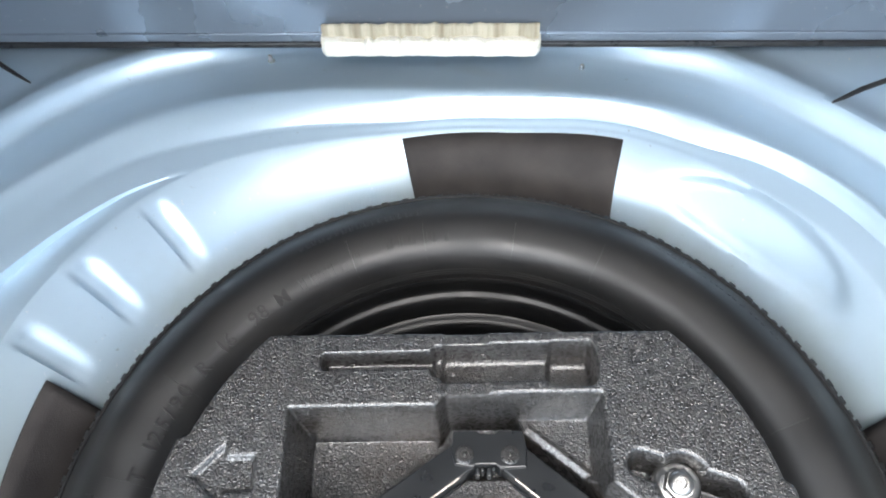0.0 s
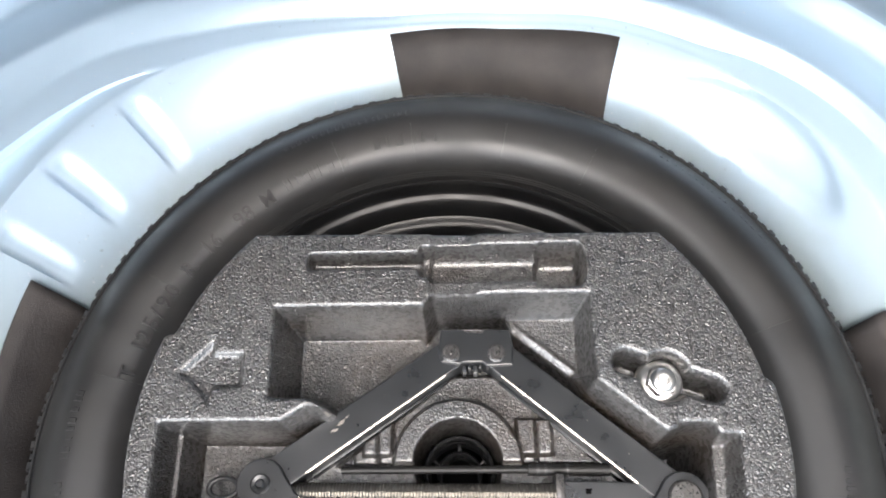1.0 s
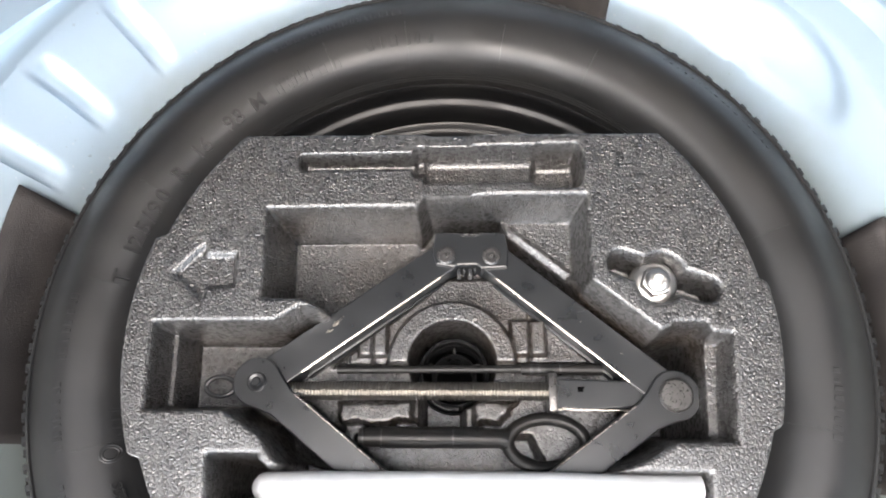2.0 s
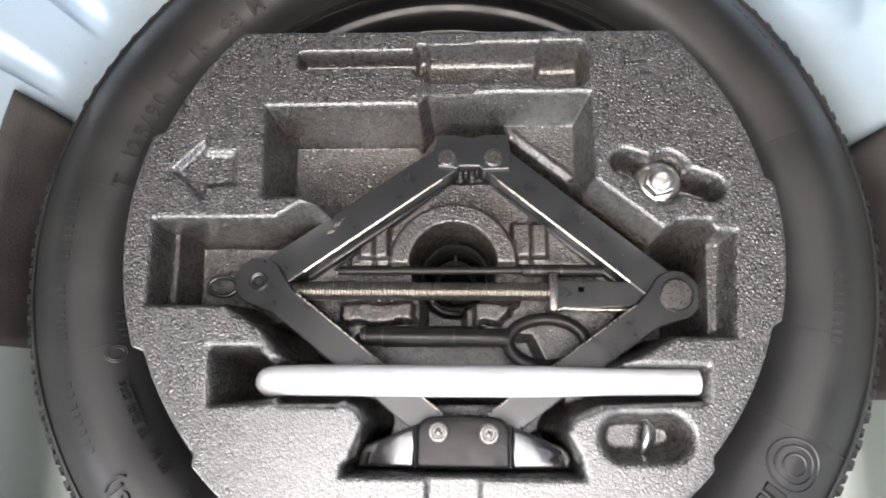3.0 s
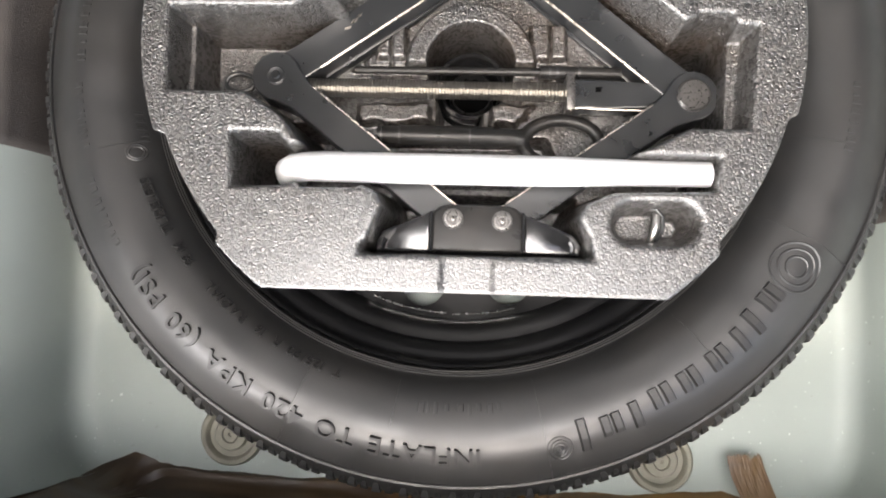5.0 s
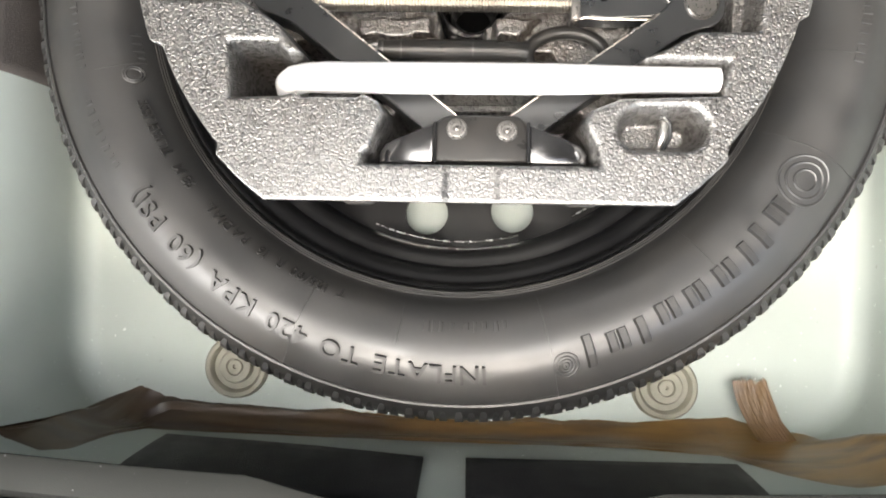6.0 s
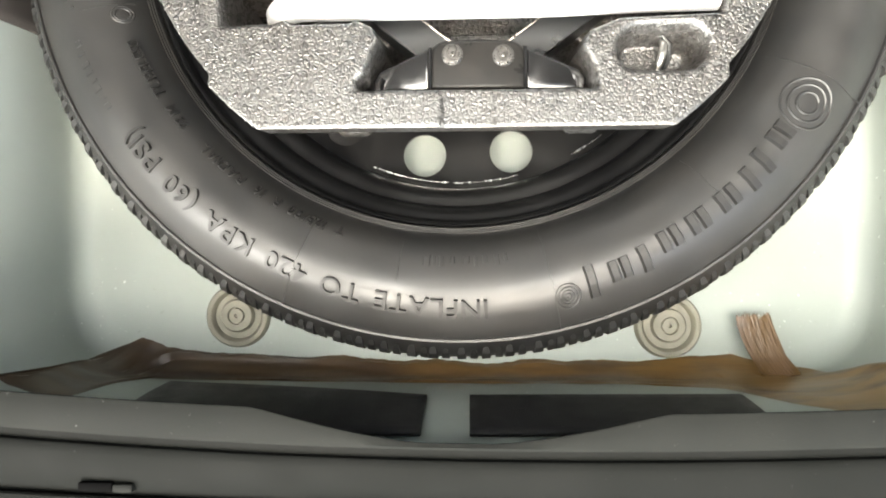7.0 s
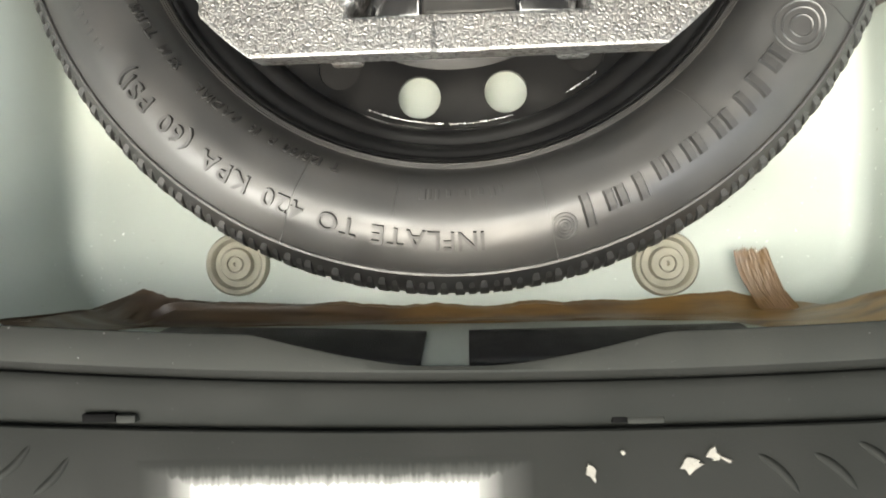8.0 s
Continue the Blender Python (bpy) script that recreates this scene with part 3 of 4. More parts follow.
    for hnum in range(holes):
        drilled = hnum not in (2, 14)
        mid = radians(260 + hnum * 360 / holes)
        half = math.pi / holes
        cx, cy = 0.1635 * math.cos(mid), 0.1635 * math.sin(mid)
        inner_ring, outer_ring, deep = [], [], []
        for k in range(seg):
            t = 2 * math.pi * k / seg
            u, v = math.cos(t), math.sin(t)
            scale = 1 / max(abs(u), abs(v))
            u, v = u * scale, v * scale
            rr, aa = (r1 + r2) / 2 + u * (r2 - r1) / 2, mid + v * half
            outer_ring.append(bm.verts.new((rr * math.cos(aa), rr * math.sin(aa), 0.030 + 0.004 * u)))
            px = cx + rh * (math.cos(t) * math.cos(mid) - math.sin(t) * math.sin(mid))
            py = cy + rh * (math.cos(t) * math.sin(mid) + math.sin(t) * math.cos(mid))
            inner_ring.append(bm.verts.new((px, py, 0.030)))
            deep.append(bm.verts.new((px, py, 0.026)))
        for k in range(seg):
            n = (k + 1) % seg
            bm.faces.new((outer_ring[k], outer_ring[n], inner_ring[n], inner_ring[k]))
            bm.faces.new((inner_ring[k], inner_ring[n], deep[n], deep[k]))
        if not drilled:
            bm.faces.new(deep)
    bmesh.ops.remove_doubles(bm, verts=bm.verts, dist=0.0002)
    bmesh.ops.recalc_face_normals(bm, faces=bm.faces)
    part("wheel_disc", bm, WHEEL, wheel, "black pressed steel disc with round holes")
    part("hub", spun([(0.139, 0.0265), (0.12, 0.04), (0.1, 0.055), (0.06, 0.058), (0.034, 0.058), (0.033, 0.02)], 96), WHEEL, wheel)
    for a0, a1 in ((248, 267), (268.2, 284), (297.8, 306.5)):
        pts = [(0.1835 * math.cos(radians(a)), 0.1835 * math.sin(radians(a)), 0.0345) for a in np.linspace(a0, a1, 16)]
        part("weld_line", tube(pts, 0.0007, 8), POLISHED, wheel, "bright scraped weld line")
    return wheel


spare_wheel = build_wheel()


# ---------------------------------------------------------------- foam tool tray
TOP = 0.188
DEEP = 0.056


def polygon_distance(px, py, pts):
    """Signed distance to a polygon, below zero inside."""
    d = np.full(px.shape, 1e9)
    inside = np.zeros(px.shape, bool)
    for k in range(len(pts)):
        (ax, ay), (bx, by) = pts[k], pts[k - 1]
        ex, ey = bx - ax, by - ay
        wx, wy = px - ax, py - ay
        t = np.clip((wx * ex + wy * ey) / (ex * ex + ey * ey + 1e-12), 0, 1)
        d = np.minimum(d, (wx - t * ex) ** 2 + (wy - t * ey) ** 2)
        cross = ((ay > py) != (by > py)) & (px < ex * (py - ay) / (by - ay + 1e-12) + ax)
        inside ^= cross
    return np.where(inside, -1, 1) * np.sqrt(d)


def capsule_distance(px, py, a, b, r):
    ex, ey = b[0] - a[0], b[1] - a[1]
    t = np.clip(((px - a[0]) * ex + (py - a[1]) * ey) / (ex * ex + ey * ey + 1e-12), 0, 1)
    return np.hypot(px - a[0] - t * ex, py - a[1] - t * ey) - r


def tray_outline(px, py):
    """Signed distance to the tray's round outline with its flat front and back."""
    cx, cy = 0.005, -0.012
    deg = np.degrees(np.arctan2(py - cy, px - cx)) % 360
    lobes = step(159, 161, deg) * (1 - step(199.5, 201.5, deg)) * 0.006 + (step(343, 345, deg) + 1 - step(9, 11, deg)) * 0.0045 + step(221, 223, deg) * (1 - step(317, 319, deg)) * 0.005
    r = 0.1935 + lobes
    round_edge = np.hypot(px - cx, py - cy) - r
    return np.maximum(np.maximum(round_edge, py - (0.1245 - 0.008 * px)), (-0.1725 - 0.004 * px) - py)


def build_tray():
    pitch = 0.0007
    xs, ys = np.arange(-0.2024, 0.2140, pitch), np.arange(-0.1808, 0.1332, pitch)
    X, Y = np.meshgrid(xs, ys)
    h = np.full(X.shape, TOP)

    def sink(dist, depth, soft=0.003, lip=0.0012):
        """Press a pocket into the tray: sloping sides, rounded rims."""
        wall = np.clip((-dist - 0.0004) / soft, 0, 1)
        rim = lip * np.clip(1 - dist / 0.0024, 0, 1) ** 2 * (dist > -0.0004)
        np.minimum(h, TOP - np.maximum(rim, lip * (dist <= 0) + (depth - lip) * (0.55 * wall + 0.45 * step(0, 1, wall))), out=h)

    def pocket(pts, depth, soft=0.003):
        """A hollow with the outline pts."""
        sink(polygon_distance(X, Y, pts), depth, soft)

    # screwdriver-shaped recess near the front
    def trough(x0, x1, y, r, depth):
        """A half-round trough along x."""
        d = np.hypot(np.maximum(np.maximum(x0 - X, X - x1), 0) * 3.0, Y - y) / r
        np.minimum(h, TOP - 0.001 * np.clip(1 - (d - 1) / 0.25, 0, 1) ** 2 * (d < 1.25) - depth * np.clip(1 - d ** 4, 0, 1) ** 0.6, out=h)

    trough(-0.0915, -0.012, 0.1055, 0.0054, 0.014)
    trough(-0.0155, -0.006, 0.1045, 0.0105, 0.016)
    trough(-0.0090, 0.0655, 0.1030, 0.0130, 0.019)
    trough(0.0645, 0.0875, 0.1015, 0.0152, 0.026)
    # shallow cross channel
    pocket([(-0.010, 0.14), (0.020, 0.14), (0.020, 0.06), (-0.010, 0.06)], 0.0022, 0.0015)
    # large pocket and the ledge beside the jack's head
    pocket([(-0.1125, 0.0735), (-0.018, 0.0735), (-0.012, 0.070), (-0.008, 0.060), (0.02, 0.055), (0.02, 0.02), (-0.04, -0.01), (-0.0715, 0.0), (-0.078, 0.008), (-0.0875, 0.0132), (-0.1115, 0.0135)], DEEP, 0.006)
    pocket([(0.030, 0.0812), (0.0942, 0.0810), (0.0936, 0.0236), (0.070, 0.030), (0.040, 0.060)], 0.037, 0.006)
    # pocket round the jack
    pocket([(-0.0105, 0.0805), (0.0430, 0.0805), (0.0432, 0.0700), (0.0905, 0.0310), (0.0936, 0.0236), (0.1346, -0.0102), (0.1395, -0.0065), (0.1401, -0.0032), (0.1607, -0.0032), (0.1610, -0.0095), (0.1655, -0.0100), (0.1615, -0.0735), (0.135, -0.0735),
            (0.118, -0.083), (0.104, -0.089), (0.152, -0.090), (0.1505, -0.1105), (0.092, -0.1125), (0.076, -0.119), (0.071, -0.127), (0.077, -0.138), (0.080, -0.1515), (-0.056, -0.1510), (-0.056, -0.145), (-0.047, -0.138),
            (-0.044, -0.122), (-0.048, -0.1145), (-0.057, -0.1105), (-0.060, -0.1125), (-0.094, -0.1125), (-0.097, -0.1095), (-0.104, -0.1115), (-0.134, -0.1125), (-0.136, -0.0790), (-0.110, -0.079), (-0.100, -0.0865), (-0.094, -0.0850),
            (-0.108, -0.068), (-0.130, -0.0545), (-0.1715, -0.0545), (-0.1730, -0.0006), (-0.1024, -0.0009), (-0.0872, 0.0085), (-0.078, 0.008), (-0.04, 0.035)], DEEP, 0.0055)
    # narrow ledges half-way down at both ends of the jack's pocket
    pocket([(0.150, -0.0096), (0.1754, -0.0096), (0.1698, -0.0736), (0.150, -0.0736)], 0.020, 0.004)
    pocket([(-0.1781, -0.0006), (-0.155, -0.0006), (-0.155, -0.0545), (-0.1771, -0.0545)], 0.025, 0.0035)
    pocket([(-0.136, -0.0795), (-0.106, -0.0795), (-0.106, -0.1110), (-0.134, -0.1115)], 0.098, 0.008)
    # deeper hollows under the jack's foot and arms
    for pts in ([(-0.048, -0.103), (0.084, -0.103), (0.071, -0.127), (0.079, -0.1505), (-0.055, -0.1500), (-0.044, -0.122)],
                [(0.116, -0.016), (0.139, -0.006), (0.1600, -0.005), (0.1640, -0.0105), (0.1595, -0.0725), (0.136, -0.0730), (0.118, -0.082), (0.106, -0.086)],
                [(-0.128, -0.0550), (-0.062, -0.0550), (-0.062, -0.0960), (-0.0935, -0.0855), (-0.1075, -0.0685)]):
        pocket(pts, 0.098, 0.006)
    pocket([(-0.062, -0.0625), (0.060, -0.0625), (0.072, -0.088), (0.080, -0.104), (-0.060, -0.104), (-0.064, -0.090)], 0.078, 0.005)
    # rests that rise again under the jack, and the hub's opening
    cx, cy = 0.006, -0.022

    def rise(dist, level, soft=0.003):
        np.maximum(h, np.where(dist < 0, TOP - DEEP + (level + DEEP) * step(0.0, soft, -dist), -1), out=h)

    inside = polygon_distance(X, Y, [(-0.092, -0.034), (0.0025, 0.040), (0.033, 0.040), (0.124, -0.040)])
    rise(np.maximum(inside, cy - 0.001 - Y), -0.0495, 0.003)
    rise(np.maximum(np.maximum(np.hypot(X - cx, Y - cy) - 0.0440, cy - 0.001 - Y), inside), -0.0390, 0.0025)
    for x0, x1 in ((-0.058, -0.036), (0.0440, 0.070)):
        rise(np.maximum(polygon_distance(X, Y, [(x0, 0.009), (x1, 0.009), (x1, -0.017), (x0, -0.017)]), inside), -0.0435, 0.002)
    # speckled rests between the spindle and the towing eye
    lumpy = 0.0006 * np.sin(X * 230 + 2 * np.sin(Y * 300)) + 0.0004 * np.sin(Y * 620 + X * 450)
    for pts in ([(-0.072, -0.0440), (-0.0200, -0.0435), (-0.0175, -0.0580), (-0.040, -0.0610), (-0.068, -0.0600)], [(0.0185, -0.0435), (0.052, -0.0440), (0.044, -0.0530), (0.036, -0.0605), (0.0190, -0.0605)]):
        rise(polygon_distance(X, Y, pts) + lumpy, -0.0475, 0.0032)
    hub = np.hypot(X - cx, Y - cy)
    np.minimum(h, np.where(hub < 0.0288, TOP - 0.039 - 0.078 * step(0.0, 0.003, 0.0288 - hub), 9), out=h)
    channel = np.maximum(np.abs(X + 0.001) - 0.0155, np.maximum(-0.064 - Y, Y - cy))
    np.minimum(h, np.where(channel < 0, TOP - DEEP - 0.040 * step(0.0, 0.003, -channel), 9), out=h)
    for x in (-0.047, -0.064, 0.058):
        np.minimum(h, np.where((np.abs(X - x) < 0.0006) & (Y > cy) & (inside < -0.002), TOP - 0.053, 9), out=h)
    # nut slot
    sink(capsule_distance(X, Y, (0.1120, 0.0345), (0.1635, 0.0165), 0.0085), 0.026, 0.005)
    sink(np.hypot(X - 0.136, Y - 0.0245) - 0.0165, 0.020, 0.005)
    # oval pocket
    sink(capsule_distance(X, Y, (0.1025, -0.1295), (0.1275, -0.1295), 0.0135), 0.022, 0.006)
    sink(capsule_distance(X, Y, (0.124, -0.1295), (0.129, -0.1295), 0.0115), 0.029, 0.006)
    # sunken arrow
    tip, up, dn = (-0.170, 0.0305), (-0.1495, 0.052), (-0.1490, 0.0105)
    sink(polygon_distance(X, Y, [tip, up, (-0.149, 0.043), (-0.130, 0.043), (-0.1285, 0.0205), (-0.147, 0.0195), dn]), 0.0036, 0.0016, 0.0006)
    # small nicks at the side, shallow groove pair at the back
    for y in (-0.027, -0.033, -0.039, -0.045):
        sink(capsule_distance(X, Y, (0.178, y), (0.187, y + 0.001), 0.0008), 0.0015, 0.001, 0.0)
    pocket([(-0.0075, -0.15), (0.0215, -0.15), (0.0215, -0.19), (-0.0075, -0.19)], 0.0016, 0.0012)
    for x in (-0.0075, 0.0215):
        sink(capsule_distance(X, Y, (x, -0.152), (x, -0.18), 0.0005), 0.0012, 0.0008, 0.0)
    # a raised edge and a small bump beside the jack's arm, then all edges rounded off
    h += 0.0022 * np.exp(-(capsule_distance(X, Y, (0.0460, 0.0690), (0.0890, 0.0335), 0.0004) / 0.0016) ** 2)
    h += 0.006 * np.clip(1 - np.hypot(X - 0.0862, Y - 0.0315) / 0.0040, 0, 1) ** 0.5
    for _ in range(2):
        for axis in (0, 1):
            h = 0.25 * np.roll(h, 1, axis) + 0.5 * h + 0.25 * np.roll(h, -1, axis)
    # rounded outer edge, then the outer points drawn in to the outline and turned down
    edge = tray_outline(X, Y)
    h -= 0.0006 * step(-0.0012, 0.0, edge)
    gx, gy = np.gradient(edge, pitch, axis=1), np.gradient(edge, pitch, axis=0)
    g = np.hypot(gx, gy) + 1e-9
    out = edge > -0.0002
    X2, Y2 = np.where(out, X - gx / g * edge, X), np.where(out, Y - gy / g * edge, Y)
    skirt = edge > pitch * 0.75
    h = np.where(skirt, TOP - 0.024, h)
    X2, Y2 = np.where(skirt, X2 - gx / g * 0.0025, X2), np.where(skirt, Y2 - gy / g * 0.0025, Y2)
    keep = ((edge < pitch * 2.3) & ((h > TOP - 0.1065) | (edge > -0.002))).ravel()
    co = np.stack([X2, Y2, h], -1).reshape(-1, 3)
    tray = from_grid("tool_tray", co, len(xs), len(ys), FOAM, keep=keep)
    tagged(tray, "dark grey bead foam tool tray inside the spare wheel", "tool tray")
    # body of the tray down inside the wheel
    bm = spun([(0.150, 0.096), (0.128, 0.080), (0.112, 0.066), (0.110, 0.064)], 96)
    part("underside", bm, FOAM, tray)
    for x, w in ((-0.0617, 0.020), (0.0738, 0.020)):
        part("foot", block(x - w / 2, x + w / 2, -0.1705, -0.150, 0.152, 0.166, 0.003), FOAM, tray)
    return tray


tool_tray = build_tray()

# ---------------------------------------------------------------- scissor jack
def arm_outline(a, b, w0, w1):
    """A bar from a to b with round ends of radius w0 and w1."""
    ang = math.degrees(math.atan2(b[1] - a[1], b[0] - a[0]))
    return arc(a[0], a[1], w0, ang + 90, ang + 270, 12) + arc(b[0], b[1], w1, ang - 90, ang + 90, 12)


def neck_outline(a, b, disc, w):
    """A bar of half-width w from a to b with a larger round eye at a."""
    ang = math.degrees(math.atan2(b[1] - a[1], b[0] - a[0]))
    u = Vector((math.cos(radians(ang)), math.sin(radians(ang))))
    v = Vector((-u.y, u.x))
    A, B = Vector(a), Vector(b)
    open_deg = 58
    pts = arc(a[0], a[1], disc, ang + open_deg, ang + 360 - open_deg, 24)
    near = A + u * disc * 1.35
    return pts + [tuple(near - v * w), tuple(B - v * w), tuple(B + v * w), tuple(near + v * w)]


def rivet(x, y, z, r, parent, material=ENAMEL, name="rivet"):
    bm = spun([(r, 0.0), (r, 0.0012), (r * 0.86, 0.0020), (r * 0.62, 0.0021), (r * 0.55, 0.0013), (r * 0.34, 0.0013), (r * 0.26, 0.0022), (0.0001, 0.0024)], 24)
    return part(name, bm, material, parent, m=pose(x, y, z))


def build_jack():
    jack = new("scissor_jack")
    tagged(jack, "black enamelled scissor jack folded flat in the foam tray", "car jack")
    left, right = (-0.1190, -0.0345), (0.1460, -0.0440)
    head_a, head_b, foot_a, foot_b = (0.0025, 0.0500), (0.0330, 0.0495), (-0.0020, -0.1275), (0.0275, -0.1285)
    for a, b in ((left, head_a), (right, head_b)):
        arm = part("upper_arm", slab(arm_outline(a, b, 0.0110, 0.0105), 0.134, 0.1555, 0.0009), ENAMEL, jack, smooth=False)
        d = (Vector(b) - Vector(a)).normalized()
        inner = Vector((d.y, -d.x)) if a is left else Vector((-d.y, d.x))
        p, q = Vector(a) + d * 0.027 + inner * 0.0104, Vector(b) - d * 0.012 + inner * 0.0102
        part("rubbed_edge", tube([(*p, 0.1549), (*((p + q) / 2), 0.1551), (*q, 0.1549)], 0.0009, 8), EDGE_STEEL, arm, "bare rubbed steel edge")
        p2, q2 = p + inner * 0.0012, q + inner * 0.0012
        part("flange", slab([tuple(p), tuple(q), tuple(q + inner * 0.0022), tuple(p + inner * 0.0022)], 0.130, 0.141, 0.0006), ENAMEL, arm)
    for a, b in ((left, foot_a), (right, foot_b)):
        arm = part("lower_arm", slab(neck_outline(a, b, 0.0158, 0.0098), 0.136, 0.1580, 0.0010), ENAMEL, jack, smooth=False)
        d = (Vector(b) - Vector(a)).normalized()
        inner = Vector((-d.y, d.x)) if a is left else Vector((d.y, -d.x))
        p, q = Vector(a) + d * 0.024 + inner * 0.0094, Vector(b) - d * 0.004 + inner * 0.0094
        part("rubbed_edge", tube([(*p, 0.1574), (*q, 0.1574)], 0.0007, 8), EDGE_STEEL, arm, "bare rubbed steel edge")
    for x, y, w, a in ((-0.0700, 0.0040, 0.0075, 40), (-0.0745, -0.0015, 0.0060, 25), (-0.0665, 0.0075, 0.0040, 50), (0.0905, 0.0040, 0.0018, 20), (0.1150, -0.0170, 0.0016, 0)):
        rnd = random.Random(int(w * 1e5))
        pts = [(w * 0.5 * rnd.uniform(0.6, 1.1) * math.cos(t), w * 0.17 * rnd.uniform(0.5, 1.2) * math.sin(t)) for t in (2 * math.pi * k / 11 for k in range(11))]
        part("bare_scuff", slab(pts, 0.0, 0.0002), EDGE_STEEL, jack, "scuffed bare metal", smooth=False, m=pose(x, y, 0.1554, 0, 0, a))
    # head bracket with its notched front edge
    outline = [(-0.0065, 0.0505), (-0.0050, 0.0655), (0.0105, 0.0655), (0.0130, 0.0635), (0.0230, 0.0630), (0.0260, 0.0655), (0.0425, 0.0650), (0.0445, 0.0530), (0.0435, 0.0405), (0.0260, 0.0400), (0.0230, 0.0425), (0.0105, 0.0425), (0.0085, 0.0410), (-0.0040, 0.0430)]
    head = part("head_bracket", slab(outline, 0.138, 0.1585, 0.0012), ENAMEL, jack, smooth=False)
    for x, y in (head_a, head_b):
        rivet(x, y - 0.001, 0.1583, 0.0062, head, WORN)
    for k, (w, reach) in enumerate(((0.0026, 0.0372), (0.0020, 0.0395), (0.0030, 0.0368), (0.0018, 0.0400))):
        part("tooth", block(0.0098 + 0.0037 * k, 0.0098 + 0.0037 * k + w, reach, 0.0420, 0.140, 0.1520 + 0.001 * (k % 2), 0.0005), ENAMEL, head)
    # pivots
    pin = part("pivot_pin", spun([(0.0063, 0.0), (0.0063, 0.0012), (0.0052, 0.0018), (0.0030, 0.0014), (0.0022, 0.0022), (0.0001, 0.0022)], 28), ENAMEL, jack, m=pose(*left, 0.1578))
    part("pivot_pin", spun([(0.0105, 0.0), (0.0105, 0.0016), (0.0092, 0.0030), (0.0001, 0.0031)], 32), WORN, jack, "worn bare steel pin head", m=pose(*right, 0.1578))
    # threaded spindle, its nut and the block at the far end
    n = 84
    pts, rad = [], []
    for k in range(2 * n):
        pts.append((-0.100 + 0.168 * k / (2 * n - 1), -0.0390 - 0.0012 * k / (2 * n - 1), 0.1490))
        rad.append(0.0062 if k % 2 else 0.0053)
    part("spindle", tube(pts, rad, 24), STEEL, jack, "threaded steel spindle")
    part("trunnion", slab([(0.0700, -0.0300), (0.0735, -0.0330), (0.0900, -0.0330), (0.1250, -0.0345), (0.1300, -0.0500), (0.0900, -0.0520), (0.0800, -0.0510), (0.0720, -0.0525)], 0.138, 0.1535, 0.0010), ENAMEL, jack, smooth=False)
    part("collar", block(0.0675, 0.0730, -0.0530, -0.0290, 0.140, 0.1555, 0.0008), WORN, jack, "worn steel collar")
    part("bright_edge", tube([(0.0700, -0.0528, 0.1530), (0.0760, -0.0512, 0.1533), (0.0850, -0.0520, 0.1533), (0.1180, -0.0525, 0.1525)], 0.0007, 8), EDGE_STEEL, jack, "bare rubbed steel edge")
    # dark raised patch; the hole's shade is only in its colour
    part("pin_hole", block(0.0860, 0.0895, -0.0410, -0.0378, 0.1532, 0.1540, 0.0002), SLOT, jack, "small square hole, its shade painted as a dark patch")
    # eye for the crank
    eye = [(-0.1460 + 0.0095 * math.cos(t), -0.0360 + 0.0062 * math.sin(t), 0.1470) for t in (2 * math.pi * k / 28 for k in range(29))]
    part("crank_eye", tube(eye, 0.0016, 10, False), ENAMEL, jack)
    # foot
    top = [(-0.0155, -0.1270), (-0.0140, -0.1228), (-0.0105, -0.1200), (-0.0060, -0.1186), (0.0125, -0.1180), (0.0310, -0.1188), (0.0355, -0.1203), (0.0390, -0.1232), (0.0405, -0.1275)]
    mid = slab([(-0.0155, -0.1478)] + top + [(0.0405, -0.1482)], 0.140, 0.1745, 0.0030, 4)
    foot = part("foot_bracket", mid, DULL_BLACK, jack)
    for s, e, pts in ((-1, -0.0155, [(-0.0155, -0.1478), (-0.0155, -0.1232), (-0.0455, -0.1348), (-0.0485, -0.1400), (-0.0495, -0.1475)]),
                      (1, 0.0405, [(0.0405, -0.1236), (0.0405, -0.1482), (0.0742, -0.1482), (0.0755, -0.1410), (0.0710, -0.1358)])):
        bm = slab(pts, 0.140, 0.1740, 0.0022, 3)
        for v in bm.verts:
            v.co.z -= ((0.07 if s > 0 else 0.16) * max(0.0, (v.co.x - e) * s) + 0.04 * (-0.1222 - v.co.y)) * (1 if v.co.z > 0.16 else 0)
        part("foot_wing", bm, GLOSS, foot)
        x = e + s * 0.029
        part("end_lip", tube([(x, -0.1465, 0.1695), (x + s * 0.0005, -0.1425, 0.1705), (x - s * 0.001, -0.1395, 0.1708)], 0.0016, 8), GLOSS, foot)
    for x in (-0.0150, 0.0400):
        part("crease", tube([(x, -0.1470, 0.1742), (x, -0.1350, 0.1752), (x, -0.1235, 0.1742)], 0.0011, 8), GLOSS, foot)
    for x, y in (foot_a, foot_b):
        rivet(x, y, 0.1744, 0.0062, foot, WORN)
    return jack


scissor_jack = build_jack()


